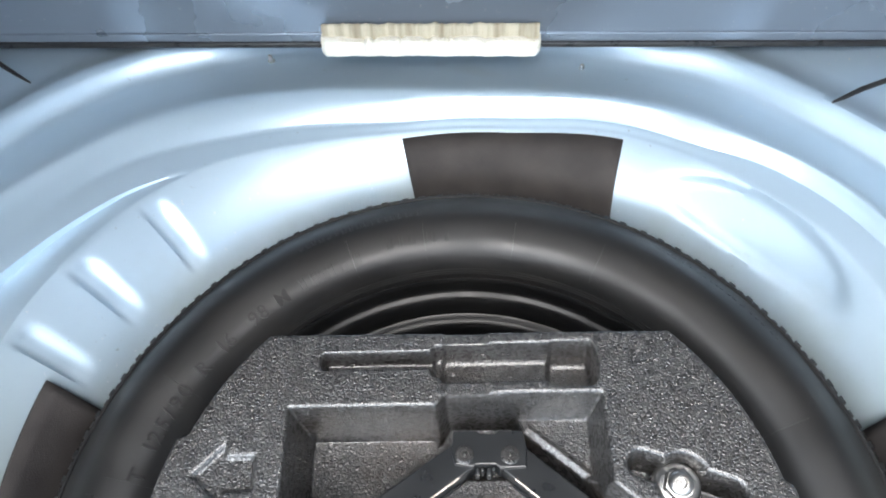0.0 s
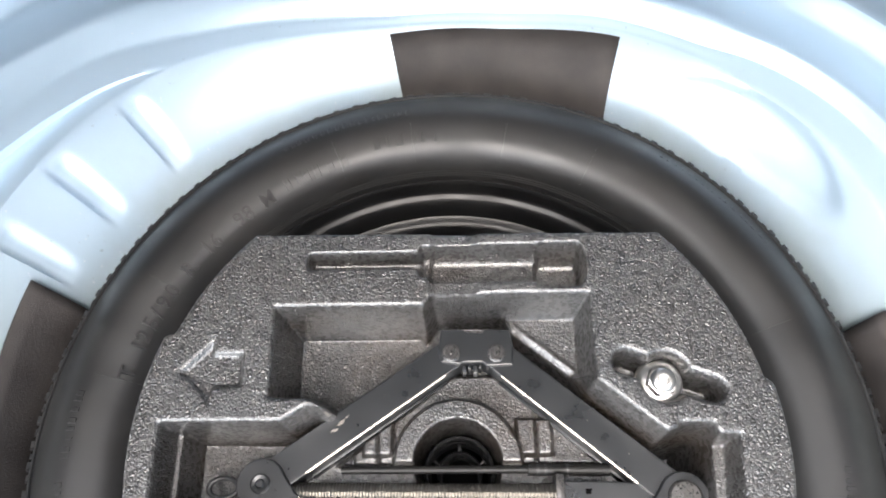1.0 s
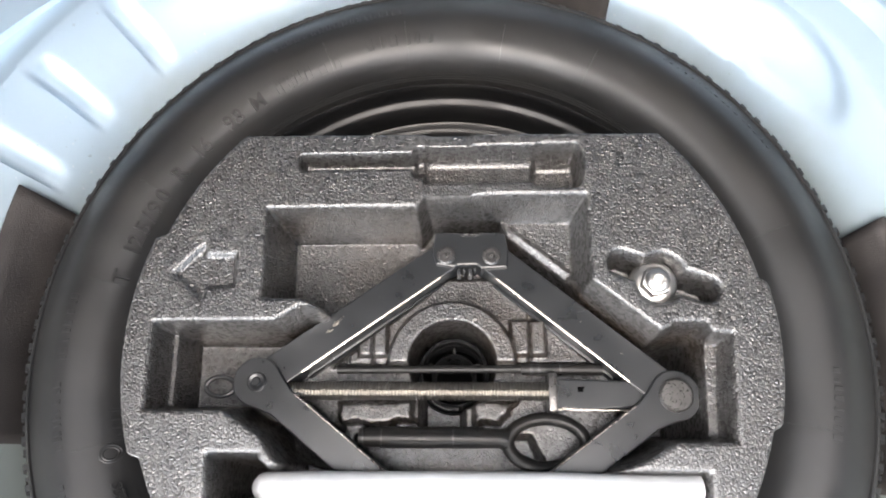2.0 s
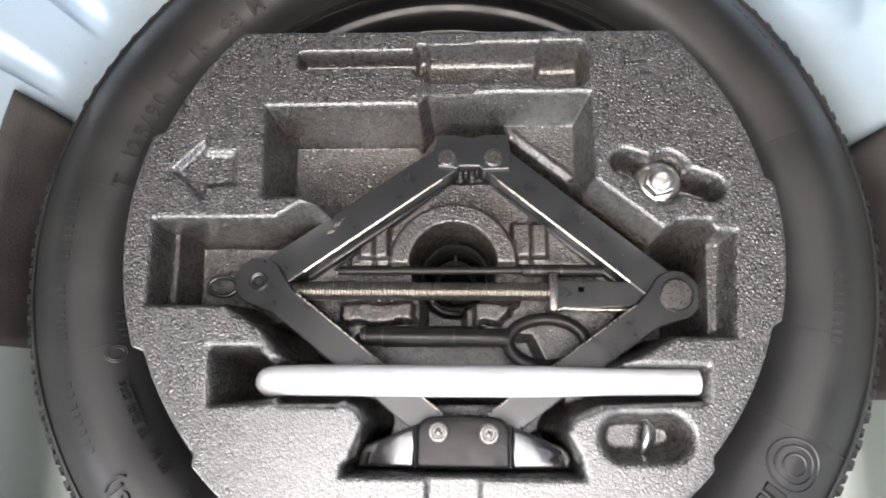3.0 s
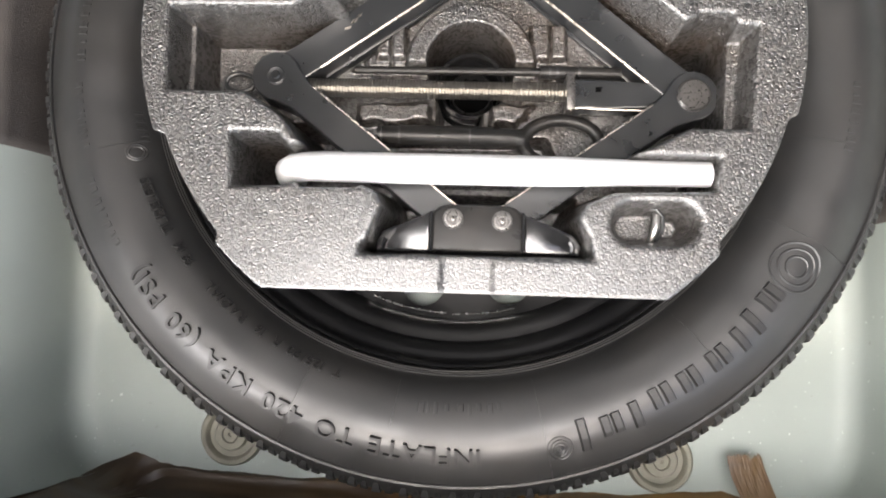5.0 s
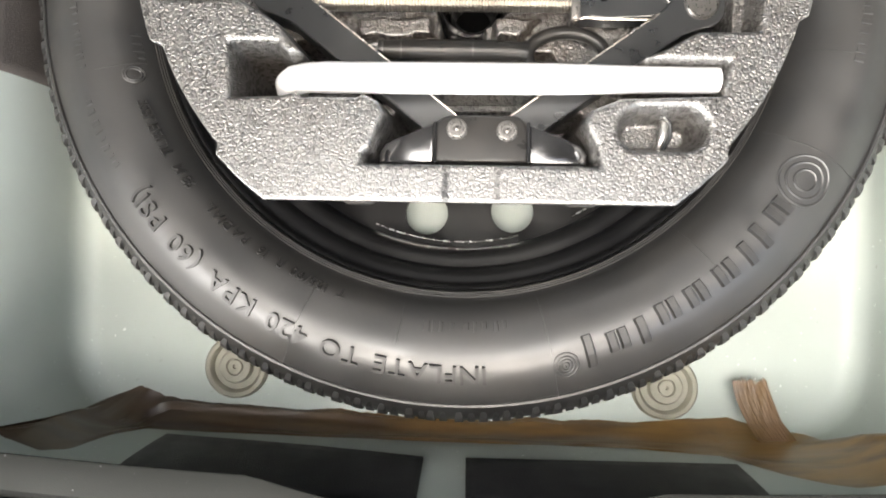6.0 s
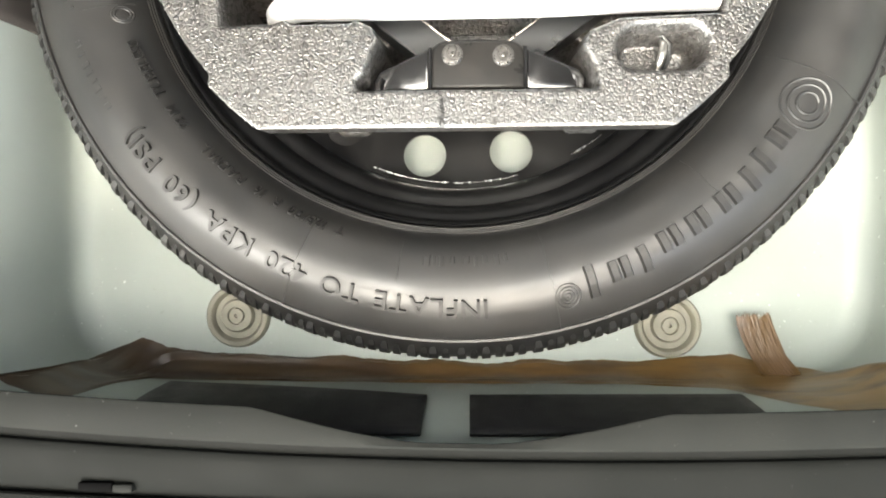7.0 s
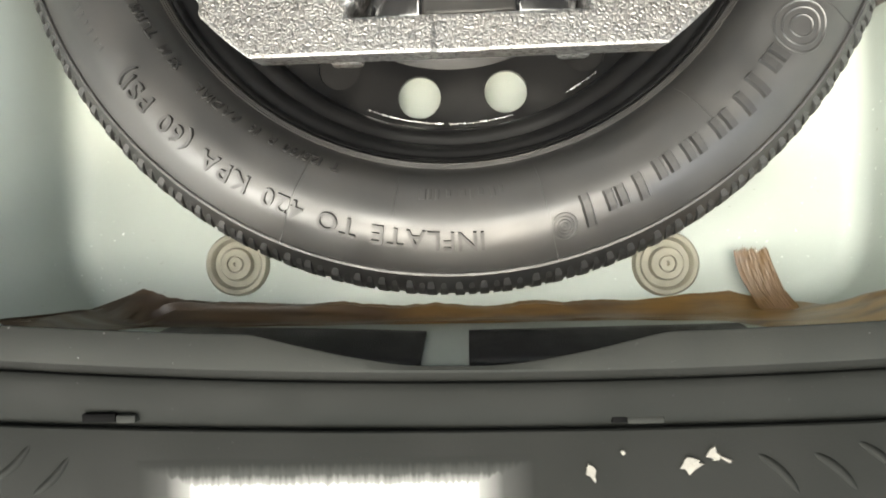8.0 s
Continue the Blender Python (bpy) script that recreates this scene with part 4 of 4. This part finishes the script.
# ---------------------------------------------------------------- loose tools in the tray
def build_wrench():
    pts = [(-0.1085, -0.0985, 0.140), (-0.1080, -0.0983, 0.152), (-0.1055, -0.0981, 0.1635), (-0.0995, -0.0980, 0.1725), (-0.0905, -0.0980, 0.1772), (-0.080, -0.0980, 0.1780)]
    pts += [(-0.08 + 0.229 * k / 10, -0.0980 - 0.0006 * k / 10, 0.1780) for k in range(1, 11)]
    rad = [0.0088] * 5 + [0.0092] * 6 + [0.0090, 0.0084, 0.0078, 0.0076, 0.0075]
    wrench = new("wheel_wrench")
    tagged(wrench, "bent silver steel tube wheel wrench lying across the jack", "wrench")
    bm = tube(pts[4:], rad[4:], 32)
    tip = [e for e in bm.edges if all(v.co.x > 0.148 for v in e.verts)]
    bmesh.ops.bevel(bm, geom=tip, offset=0.0012, segments=2, profile=0.5, affect="EDGES")
    part("shaft", bm, SILVER, wrench)
    part("bent_end", tube(pts[:5] + [(-0.086, -0.0980, 0.1776)], [0.0088] * 6, 32), SILVER, wrench)


def hexagon(r, turn=0):
    return [(r * math.cos(radians(60 * k + turn)), r * math.sin(radians(60 * k + turn))) for k in range(6)]


def build_bolt():
    bolt = new("wheel_bolt")
    tagged(bolt, "shiny zinc plated wheel bolt standing in a foam slot", "bolt")
    bolt.matrix_basis = pose(0.1350, 0.0245, 0.167, 6, -4, 0)
    part("flange", spun([(0.0070, 0.0), (0.0135, 0.004), (0.0146, 0.0065), (0.0143, 0.0082), (0.0128, 0.0098), (0.0096, 0.0106), (0.0080, 0.0108)], 48), ZINC, bolt)
    part("hexagon_head", slab(hexagon(0.0096, 12), 0.0095, 0.0205, 0.0010, 2), ZINC, bolt)
    part("head_ring", spun([(0.0076, 0.0200), (0.0074, 0.0216), (0.0066, 0.0230), (0.0052, 0.0238), (0.0036, 0.0238), (0.0031, 0.0228), (0.0030, 0.0185), (0.0001, 0.0184)], 32), ZINC, bolt)
    # dark disc whose colour gives the bore its shade
    part("bore", spun([(0.0029, 0.0188), (0.0020, 0.0190), (0.0001, 0.0190)], 20), ENAMEL, bolt, "bore bottom coloured dark for its shade")
    part("washer", spun([(0.0150, 0.0015), (0.0154, 0.0030), (0.0150, 0.0042), (0.0130, 0.0044)], 48), STEEL, bolt)


def build_rod():
    rod = new("extension_rod")
    tagged(rod, "thin black steel extension rod lying under the jack", "rod")
    part("shaft", tube([(-0.0700, -0.0250, 0.1440), (0.0510, -0.0250, 0.1440)], 0.0026, 14), DULL_BLACK, rod)
    part("socket", tube([(0.050, -0.0250, 0.1440), (0.0512, -0.0250, 0.1440), (0.0515, -0.0250, 0.1440), (0.1040, -0.0255, 0.1440)], [0.0026, 0.0026, 0.0040, 0.0040], 16), DULL_BLACK, rod)
    for x in (0.0570, 0.0620, 0.0760):
        part("band", tube([(x, -0.0250, 0.1440), (x + 0.0016, -0.0250, 0.1440)], 0.0044, 16), PLASTIC, rod)


def build_tow_eye():
    eye = new("tow_eye")
    tagged(eye, "black towing eye bolt resting in the foam tray", "tow eye")
    part("shank", tube([(-0.0540, -0.0680, 0.1420), (-0.0400, -0.0680, 0.1420), (-0.0395, -0.0680, 0.1420), (0.0180, -0.0685, 0.1420), (0.0360, -0.0690, 0.1420), (0.0420, -0.0700, 0.1420)], [0.0062, 0.0062, 0.0068, 0.0068, 0.0060, 0.0075], 18), DULL_BLACK, eye)
    for x in (-0.052, -0.040, 0.006):
        part("band", tube([(x, -0.0680, 0.1420), (x + 0.0012, -0.0680, 0.1420)], 0.0071, 18), PLASTIC, eye)
    ring = [(0.0660 + 0.0245 * math.cos(t), -0.0720 + 0.0150 * math.sin(t), 0.1430) for t in (2 * math.pi * k / 48 for k in range(49))]
    part("ring", tube(ring, 0.0042, 12, False), DULL_BLACK, eye)


def build_hub_cap():
    cap = new("hub_screw")
    tagged(cap, "black plastic hold-down screw in the tray's centre", "screw")
    cap.matrix_basis = pose(0.0065, -0.0225, 0.088)
    part("collar", spun([(0.0255, -0.028), (0.0255, 0.014), (0.0246, 0.020), (0.0226, 0.021), (0.0212, 0.019), (0.0208, -0.024)], 64), GLOSS, cap)
    part("socket", spun([(0.0165, -0.024), (0.0165, 0.002), (0.0155, 0.004), (0.0140, 0.002), (0.0136, -0.024)], 48), PLASTIC, cap)
    # near-black disc, the depth of the bore painted as shade
    part("bore", spun([(0.0210, -0.022), (0.0120, -0.023), (0.0001, -0.023)], 48), SLOT, cap, "bore bottom coloured dark for its shade")
    for k in range(6):
        part("fin", block(-0.0010, 0.0010, 0.0160, 0.0210, -0.022, -0.004, 0.0004), PLASTIC, cap, m=pose(0, 0, 0, 0, 0, 60 * k))


def build_clip():
    clip = new("spring_clip")
    tagged(clip, "small bright bent steel clip in an oval foam pocket", "clip")
    part("strip", tube([(0.1135, -0.1405, 0.1690), (0.1160, -0.1360, 0.1745), (0.1175, -0.1300, 0.1765), (0.1185, -0.1240, 0.1750), (0.1180, -0.1205, 0.1700)], [0.0018, 0.0022, 0.0022, 0.0022, 0.0016], 10), ZINC, clip)
    part("wire", tube([(0.1080, -0.1195, 0.1720), (0.1120, -0.1185, 0.1750), (0.1180, -0.1190, 0.1750), (0.1225, -0.1235, 0.1735), (0.1225, -0.1310, 0.1720), (0.1190, -0.1390, 0.1690)], 0.0012, 8), ENAMEL, clip)


build_wrench()
build_bolt()
build_rod()
build_tow_eye()
build_hub_cap()
build_clip()


# ---------------------------------------------------------------- back of the well
def build_plug(x, y):
    plug = new("rubber_plug")
    tagged(plug, "round putty-grey rubber drain plug in the well floor", "plug", "drain plugs in the well floor")
    plug.matrix_basis = pose(x, y, 0.0012)
    part("outer_ring", spun([(0.0268, -0.001), (0.0262, 0.0040), (0.0248, 0.0056), (0.0218, 0.0056), (0.0202, 0.0040), (0.0192, 0.0004), (0.0150, 0.0002)], 56), PLUG, plug)
    part("cup", spun([(0.0152, 0.0003), (0.0138, 0.0006), (0.0134, 0.0060), (0.0126, 0.0070), (0.0074, 0.0070), (0.0069, 0.0046), (0.0062, 0.0046), (0.0057, 0.0070), (0.0018, 0.0072), (0.0014, 0.0050), (0.0001, 0.0048)], 56), PLUG, plug)
    return plug


build_plug(-0.1870, -0.2885)
build_plug(0.1665, -0.2975)


def seam_point(deg, s, lift):
    """A point near the seam of floor and rear wall: s below 0 runs out over the floor, above 0 up the wall."""
    if s < 0:
        r, z = float(smooth_foot(deg)) + s, float(bend_height(s))
    else:
        z = 0.022 + 0.72 * s
        r = math.hypot(*wall_point(deg, z))
    r, z = r - 0.72 * lift, z + 0.72 * lift
    return r * math.cos(radians(deg)), r * math.sin(radians(deg)), z


def smooth_foot(deg):
    d = deg + np.linspace(-3, 3, 19)
    w = np.hanning(21)[1:-1]
    return (well_foot(d) * w).sum() / w.sum()


def build_sealant():
    seal = new("seam_sealant")
    tagged(seal, "smeared amber-brown sealant along the seam of the well", "sealant")
    low = [(225.6, 0.122), (226.2, 0.09), (226.7, 0.055), (226.95, -0.005), (228.7, -0.030), (230.2, -0.029), (233.7, -0.025), (241.6, -0.020), (267, -0.012), (284, -0.013), (298, -0.016), (304, -0.022), (307.0, -0.010), (309.5, -0.003), (311.2, 0.008), (312.8, 0.024), (314.0, 0.055), (315.2, 0.115)]
    high = [(225.6, 0.124), (229.5, 0.118), (231.1, 0.094), (231.9, 0.045), (233.4, 0.006), (240.5, 0.005), (247, 0.010), (254.6, 0.016), (267.8, 0.022), (283, 0.024), (292, 0.030), (299.4, 0.048), (303, 0.095), (305.3, 0.113), (307, 0.122), (315.2, 0.124)]
    n, m = 420, 15
    bm = bmesh.new()
    rows = []
    for i in range(n + 1):
        deg = 225.6 + 89.6 * i / n
        x = 0.34 * math.tan(radians(deg - 270))
        a = np.interp(deg, [p[0] for p in low], [p[1] for p in low]) + 0.0035 * noise.noise(Vector((x * 24, 0, 0))) + 0.0012 * noise.noise(Vector((x * 110, 3, 0)))
        b = np.interp(deg, [p[0] for p in high], [p[1] for p in high])
        row = []
        for j in range(m):
            u = j / (m - 1)
            s = a + (b - a) * u
            bulge = 0.0022 * min(1.0, u * 5, (1 - u) * 4 + 0.1) ** 0.6 + 0.0022 * math.exp(-((u - 0.16) / 0.07) ** 2) + 0.0013 * noise.noise(Vector((x * 20, u * 7, 5)))
            lump = 0.003 * math.exp(-((deg - 229.6) / 0.9) ** 2) * math.exp(-((u - 0.1) / 0.15) ** 2)
            row.append(bm.verts.new(seam_point(deg, s, (max(0.0004, bulge) + lump) * (1.0 if 0 < j else 0.1))))
        rows.append(row)
    for p, q in zip(rows, rows[1:]):
        for j in range(m - 1):
            bm.faces.new((p[j], q[j], q[j + 1], p[j + 1]))
    bmesh.ops.recalc_face_normals(bm, faces=bm.faces)
    part("bead", bm, GLUE, seal)
    # brushed smear up the floor
    bm = bmesh.new()
    rows = []
    for i in range(21):
        u = i / 20
        row = []
        for j in range(91):
            v = j / 90
            left = 0.2135 + 0.021 * (1 - u) ** 1.7
            right = 0.2400 + 0.019 * (1 - u) ** 1.2 + 0.018 * max(0.0, 0.35 - u)
            x = left + (right - left) * v
            ragged = 0.003 * noise.noise(Vector((v * 5, 1, 2))) + 0.006 * noise.noise(Vector((v * 47, 4, 2)))
            y = -0.3365 + (0.0485 + ragged) * u
            row.append(bm.verts.new((x, y, 0.0005 + 0.0011 * (1 - abs(2 * v - 1) ** 3) * (1 - 0.75 * u) + 0.0003 * noise.noise(Vector((v * 40, u * 4, 0))) + float(bend_height(y + 0.337)) - 0.004 * max(0.0, 0.3 - u))))
        rows.append(row)
    for a, b in zip(rows, rows[1:]):
        for j in range(90):
            bm.faces.new((a[j], a[j + 1], b[j + 1], b[j]))
    bmesh.ops.recalc_face_normals(bm, faces=bm.faces)
    part("smear", bm, SMEAR, seal)


build_sealant()
for a0, a1, z0, low in ((236.6, 266.0, 0.052, 0.033), (271.0, 299.6, 0.085, -0.002)):
    wall_pad(a0, a1, z0, 0.134, DARK_FELT, "black felt pad stuck on the rear wall of the well", 0.0, 0.0, low)


# ---------------------------------------------------------------- rear sill trim
def bow(x):
    return -0.0147 * x + 0.1208 * x * x


RIBS = ((-0.2595, -0.3990, 42), (-0.2361, -0.4067, 45), (0.1744, -0.4108, -45), (0.2052, -0.4102, -42), (0.2290, -0.4044, -42))


def build_sill():
    sill = new("rear_sill")
    tagged(sill, "dark grey grained plastic boot sill trim with a painted light patch", "sill trim", kind="structure")
    xs = np.linspace(-0.62, 0.62, 156)
    reach = np.clip((0.114 - np.abs(xs)) / 0.092, 0, 1)
    dip = 0.0165 * 0.5 * (reach + np.sin(0.5 * math.pi * reach))
    b = bow(xs)

    def sheet(name, profile, material, cut=False, label=""):
        co = []
        for k, (y, z, f) in enumerate(profile):
            yy = y + b * f - (dip if cut and k < 4 else 0 * xs)
            co.append(np.stack([xs, yy, np.full_like(xs, z)], 1))
        return from_grid(name, np.concatenate(co), len(xs), len(profile), material, sill, label)

    sheet("front_strip", [(-0.3309, 0.1886, 1), (-0.3305, 0.1889, 1), (-0.3308, 0.1894, 1), (-0.3320, 0.1898, 1), (-0.3494, 0.1902, 1), (-0.3508, 0.1893, 1), (-0.3512, 0.180, 1)], TRIM, True, "grey grained plastic strip")
    sheet("groove", [(-0.3509, 0.1872, 1), (-0.3574, 0.1858, 1)], DARK_TRIM)
    sheet("step_strip", [(-0.3562, 0.178, 1), (-0.3564, 0.1868, 1), (-0.3570, 0.1884, 1), (-0.3582, 0.1891, 1), (-0.3620, 0.1890, 0.95), (-0.3660, 0.1882, 0.9), (-0.3720, 0.1862, 0.8), (-0.3770, 0.1834, 0.72), (-0.3812, 0.1800, 0.65), (-0.3838, 0.1776, 0.6), (-0.3850, 0.1770, 0.6)], DARK_TRIM, label="dark concave plastic strip")
    sheet("tread_plate", [(-0.3846, 0.165, 0.6), (-0.3848, 0.1808, 0.6), (-0.3858, 0.1818, 0.6), (-0.3880, 0.1820, 0.6), (-0.42, 0.1820, 0.6), (-0.46, 0.180, 0.6), (-0.50, 0.17, 0.6), (-0.52, 0.14, 0.6), (-0.53, 0.0, 0.6)], DARK_TRIM, label="grey plastic tread plate")
    for x0, x1, x2, y0, y1 in ((-0.2145, -0.1948, -0.1833, -0.3758, -0.3706), (0.0851, 0.0935, 0.1140, -0.3818, -0.3772)):
        top = 0.1866 if x0 < 0 else 0.1826
        # closed block, the slot's shade put into its near-black colour
        part("slot", block(x0, x1, y0, y1, 0.172, top, 0.0008), SLOT, sill, "clip slot, its shade painted near-black")
        part("slot_tab", block(x1 + 0.0002, x2, y0 - 0.0006, y1 - 0.0010, 0.172, top, 0.0010), TRIM, sill, "grey clip tab")
    # moulded ribs, each a little curved
    for x, y, a in RIBS:
        pts = [(-0.016 + 0.032 * k / 8, 0.0022 * math.sin(math.pi * k / 8) * (1 if a < 0 else -1), -0.0016) for k in range(9)]
        part("rib", tube(pts, [0.0014, 0.0024, 0.0029, 0.0031, 0.0031, 0.0030, 0.0028, 0.0023, 0.0014], 12), DARK_TRIM, sill, m=pose(x, y, 0.1820, 0, 0, a))
    # sheet that carries the light patch painted over the tread plate
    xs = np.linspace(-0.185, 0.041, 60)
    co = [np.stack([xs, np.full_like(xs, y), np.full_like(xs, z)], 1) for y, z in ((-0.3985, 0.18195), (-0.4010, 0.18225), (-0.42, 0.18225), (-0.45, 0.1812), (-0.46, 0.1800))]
    from_grid("sill_glare_sheet", np.concatenate(co), len(xs), len(co), SILL_GLARE, sill, "sheet with a bright light patch painted along its outer edge")


build_sill()


def flake(x, y, size, seed, stretch=0.7, turn=0.0):
    """A torn dry flake, curled a little."""
    rnd = random.Random(seed)
    n = 11
    pts = [(size * rnd.uniform(0.35, 1.15) * math.cos(2 * math.pi * k / n), size * stretch * rnd.uniform(0.35, 1.15) * math.sin(2 * math.pi * k / n)) for k in range(n)]
    ob = part("dry_flake", slab(pts, 0.0, 0.0012, 0.0002), LEAF, smooth=False, m=pose(x, y, 0.1821, 4, -3, turn))
    tagged(ob, "pale dry flake lying on the sill trim", "flake", "flakes on the sill")


flake(0.0723, -0.4082, 0.0062, 3, 0.5, 115)
flake(0.0906, -0.3978, 0.0022, 4)
flake(0.1264, -0.4048, 0.0085, 7, 0.65, 10)
flake(0.1394, -0.3998, 0.0052, 11, 0.8, 60)
flake(0.1462, -0.4022, 0.0050, 13, 0.25, -25)


# ---------------------------------------------------------------- front of the boot
def ledge_height(x, y):
    """The boot floor's height on the sloping band outside the well."""
    deg = math.degrees(math.atan2(y, x))
    return float(ledge_level(np.array([deg]))[0]) - 0.004


def build_board():
    board = new("floor_board")
    tagged(board, "blue-grey raised boot floor panel leaning behind the well", "floor panel")
    board.matrix_basis = pose(-0.02, 0.4545, 0.150, -14, 0, -3.1)
    part("panel", block(-0.80, 0.80, 0.003, 0.015, 0.004, 0.55, 0.003), BOARD, board)
    part("bottom_edge", block(-0.80, 0.80, 0.0, 0.018, 0.0, 0.006, 0.002), PLASTIC, board, "dark plastic bottom edge")
    part("seam", block(-0.80, 0.80, 0.001, 0.006, 0.013, 0.0155, 0.001), BOARD, board)
    foam = new("foam_spacer")
    tagged(foam, "ragged cream-white polystyrene spacer strip against the panel", "foam block")
    foam.matrix_basis = pose(-0.0255, 0.4415, 0.1500, -10, 0, -3.1)
    # a rounded strip with torn pits along its upper edge
    rnd = random.Random(21)
    pits = [(rnd.uniform(-0.104, 0.104), rnd.uniform(0.0015, 0.0060), rnd.uniform(0.3, 1.0)) for _ in range(16)]
    xs, prof = np.linspace(-0.108, 0.108, 181), [(0.010, -0.001), (0.003, 0.0), (0.0, 0.0015), (-0.001, 0.004), (-0.0012, 0.008), (-0.001, 0.012), (-0.0006, 0.0150), (0.0006, 0.0170), (0.0030, 0.0180), (0.0065, 0.0183), (0.0128, 0.0186)]
    co = []
    for k, (y, z) in enumerate(prof):
        torn = sum(d * np.exp(-((xs - x) / w) ** 2) for x, w, d in pits) * min(1.0, k / 9) ** 2
        wob = np.array([noise.noise(Vector((x * 60, k * 0.7, 2))) for x in xs])
        ends = np.clip((np.abs(xs) - 0.102) / 0.006, 0, 1) ** 2
        co.append(np.stack([xs, y + 0.0035 * np.clip(torn, 0, 1.5) + 0.0005 * wob + 0.006 * ends, z - 0.0030 * np.clip(torn, 0, 1.5) + 0.0006 * wob + 0.004 * ends * (k < 3)], 1))
    from_grid("strip", np.concatenate(co), len(xs), len(prof), POLY, foam)
    # a cream streaked band above it, its top edge uneven
    co = []
    for k, (y, z) in enumerate(((0.0085, 0.012), (0.0080, 0.020), (0.0085, 0.0255), (0.0100, 0.029), (0.0120, 0.030))):
        wob = np.array([noise.noise(Vector((x * 90, 1.0, 4))) + 0.6 * noise.noise(Vector((x * 260, 2.0, 4))) for x in xs])
        co.append(np.stack([0.985 * xs, y + 0.0010 * wob, z + (0.0014 if k > 1 else 0.0) * wob], 1))
    from_grid("streaked_band", np.concatenate(co), len(xs), len(co), CREAM, foam, "yellowed torn upper edge")


build_board()
for x, y in ((-0.200, 0.495), (0.130, 0.469)):
    stud = new("stud")
    tagged(stud, "small bright metal stud on the painted ledge", "stud", "studs on the ledge")
    stud.matrix_basis = pose(x, y - 0.009, ledge_height(x, y - 0.009) - 0.0005)
    part("base", spun([(0.0040, 0.0), (0.0036, 0.0015), (0.0024, 0.002)], 20), PAINT, stud)
    part("pin", spun([(0.0024, 0.001), (0.0024, 0.007), (0.0018, 0.0085), (0.0001, 0.009)], 16), ZINC, stud)
for pts in ([(-0.58, 0.505), (-0.52, 0.485), (-0.480, 0.462), (-0.4599, 0.4482), (-0.4445, 0.4377), (-0.4258, 0.4256)], [(0.48, 0.404), (0.43, 0.395), (0.3881, 0.3812), (0.3669, 0.3738), (0.3495, 0.3656), (0.3384, 0.3613)]):
    run = [(x, y, 0.158 - 0.0012 * k) for k, (x, y) in enumerate(pts)]
    tagged(part("cable", tube(run, [0.0026, 0.0026, 0.0026, 0.0025, 0.0021, 0.0010], 12), PLASTIC), "thin black cable end on the painted floor", "cable")
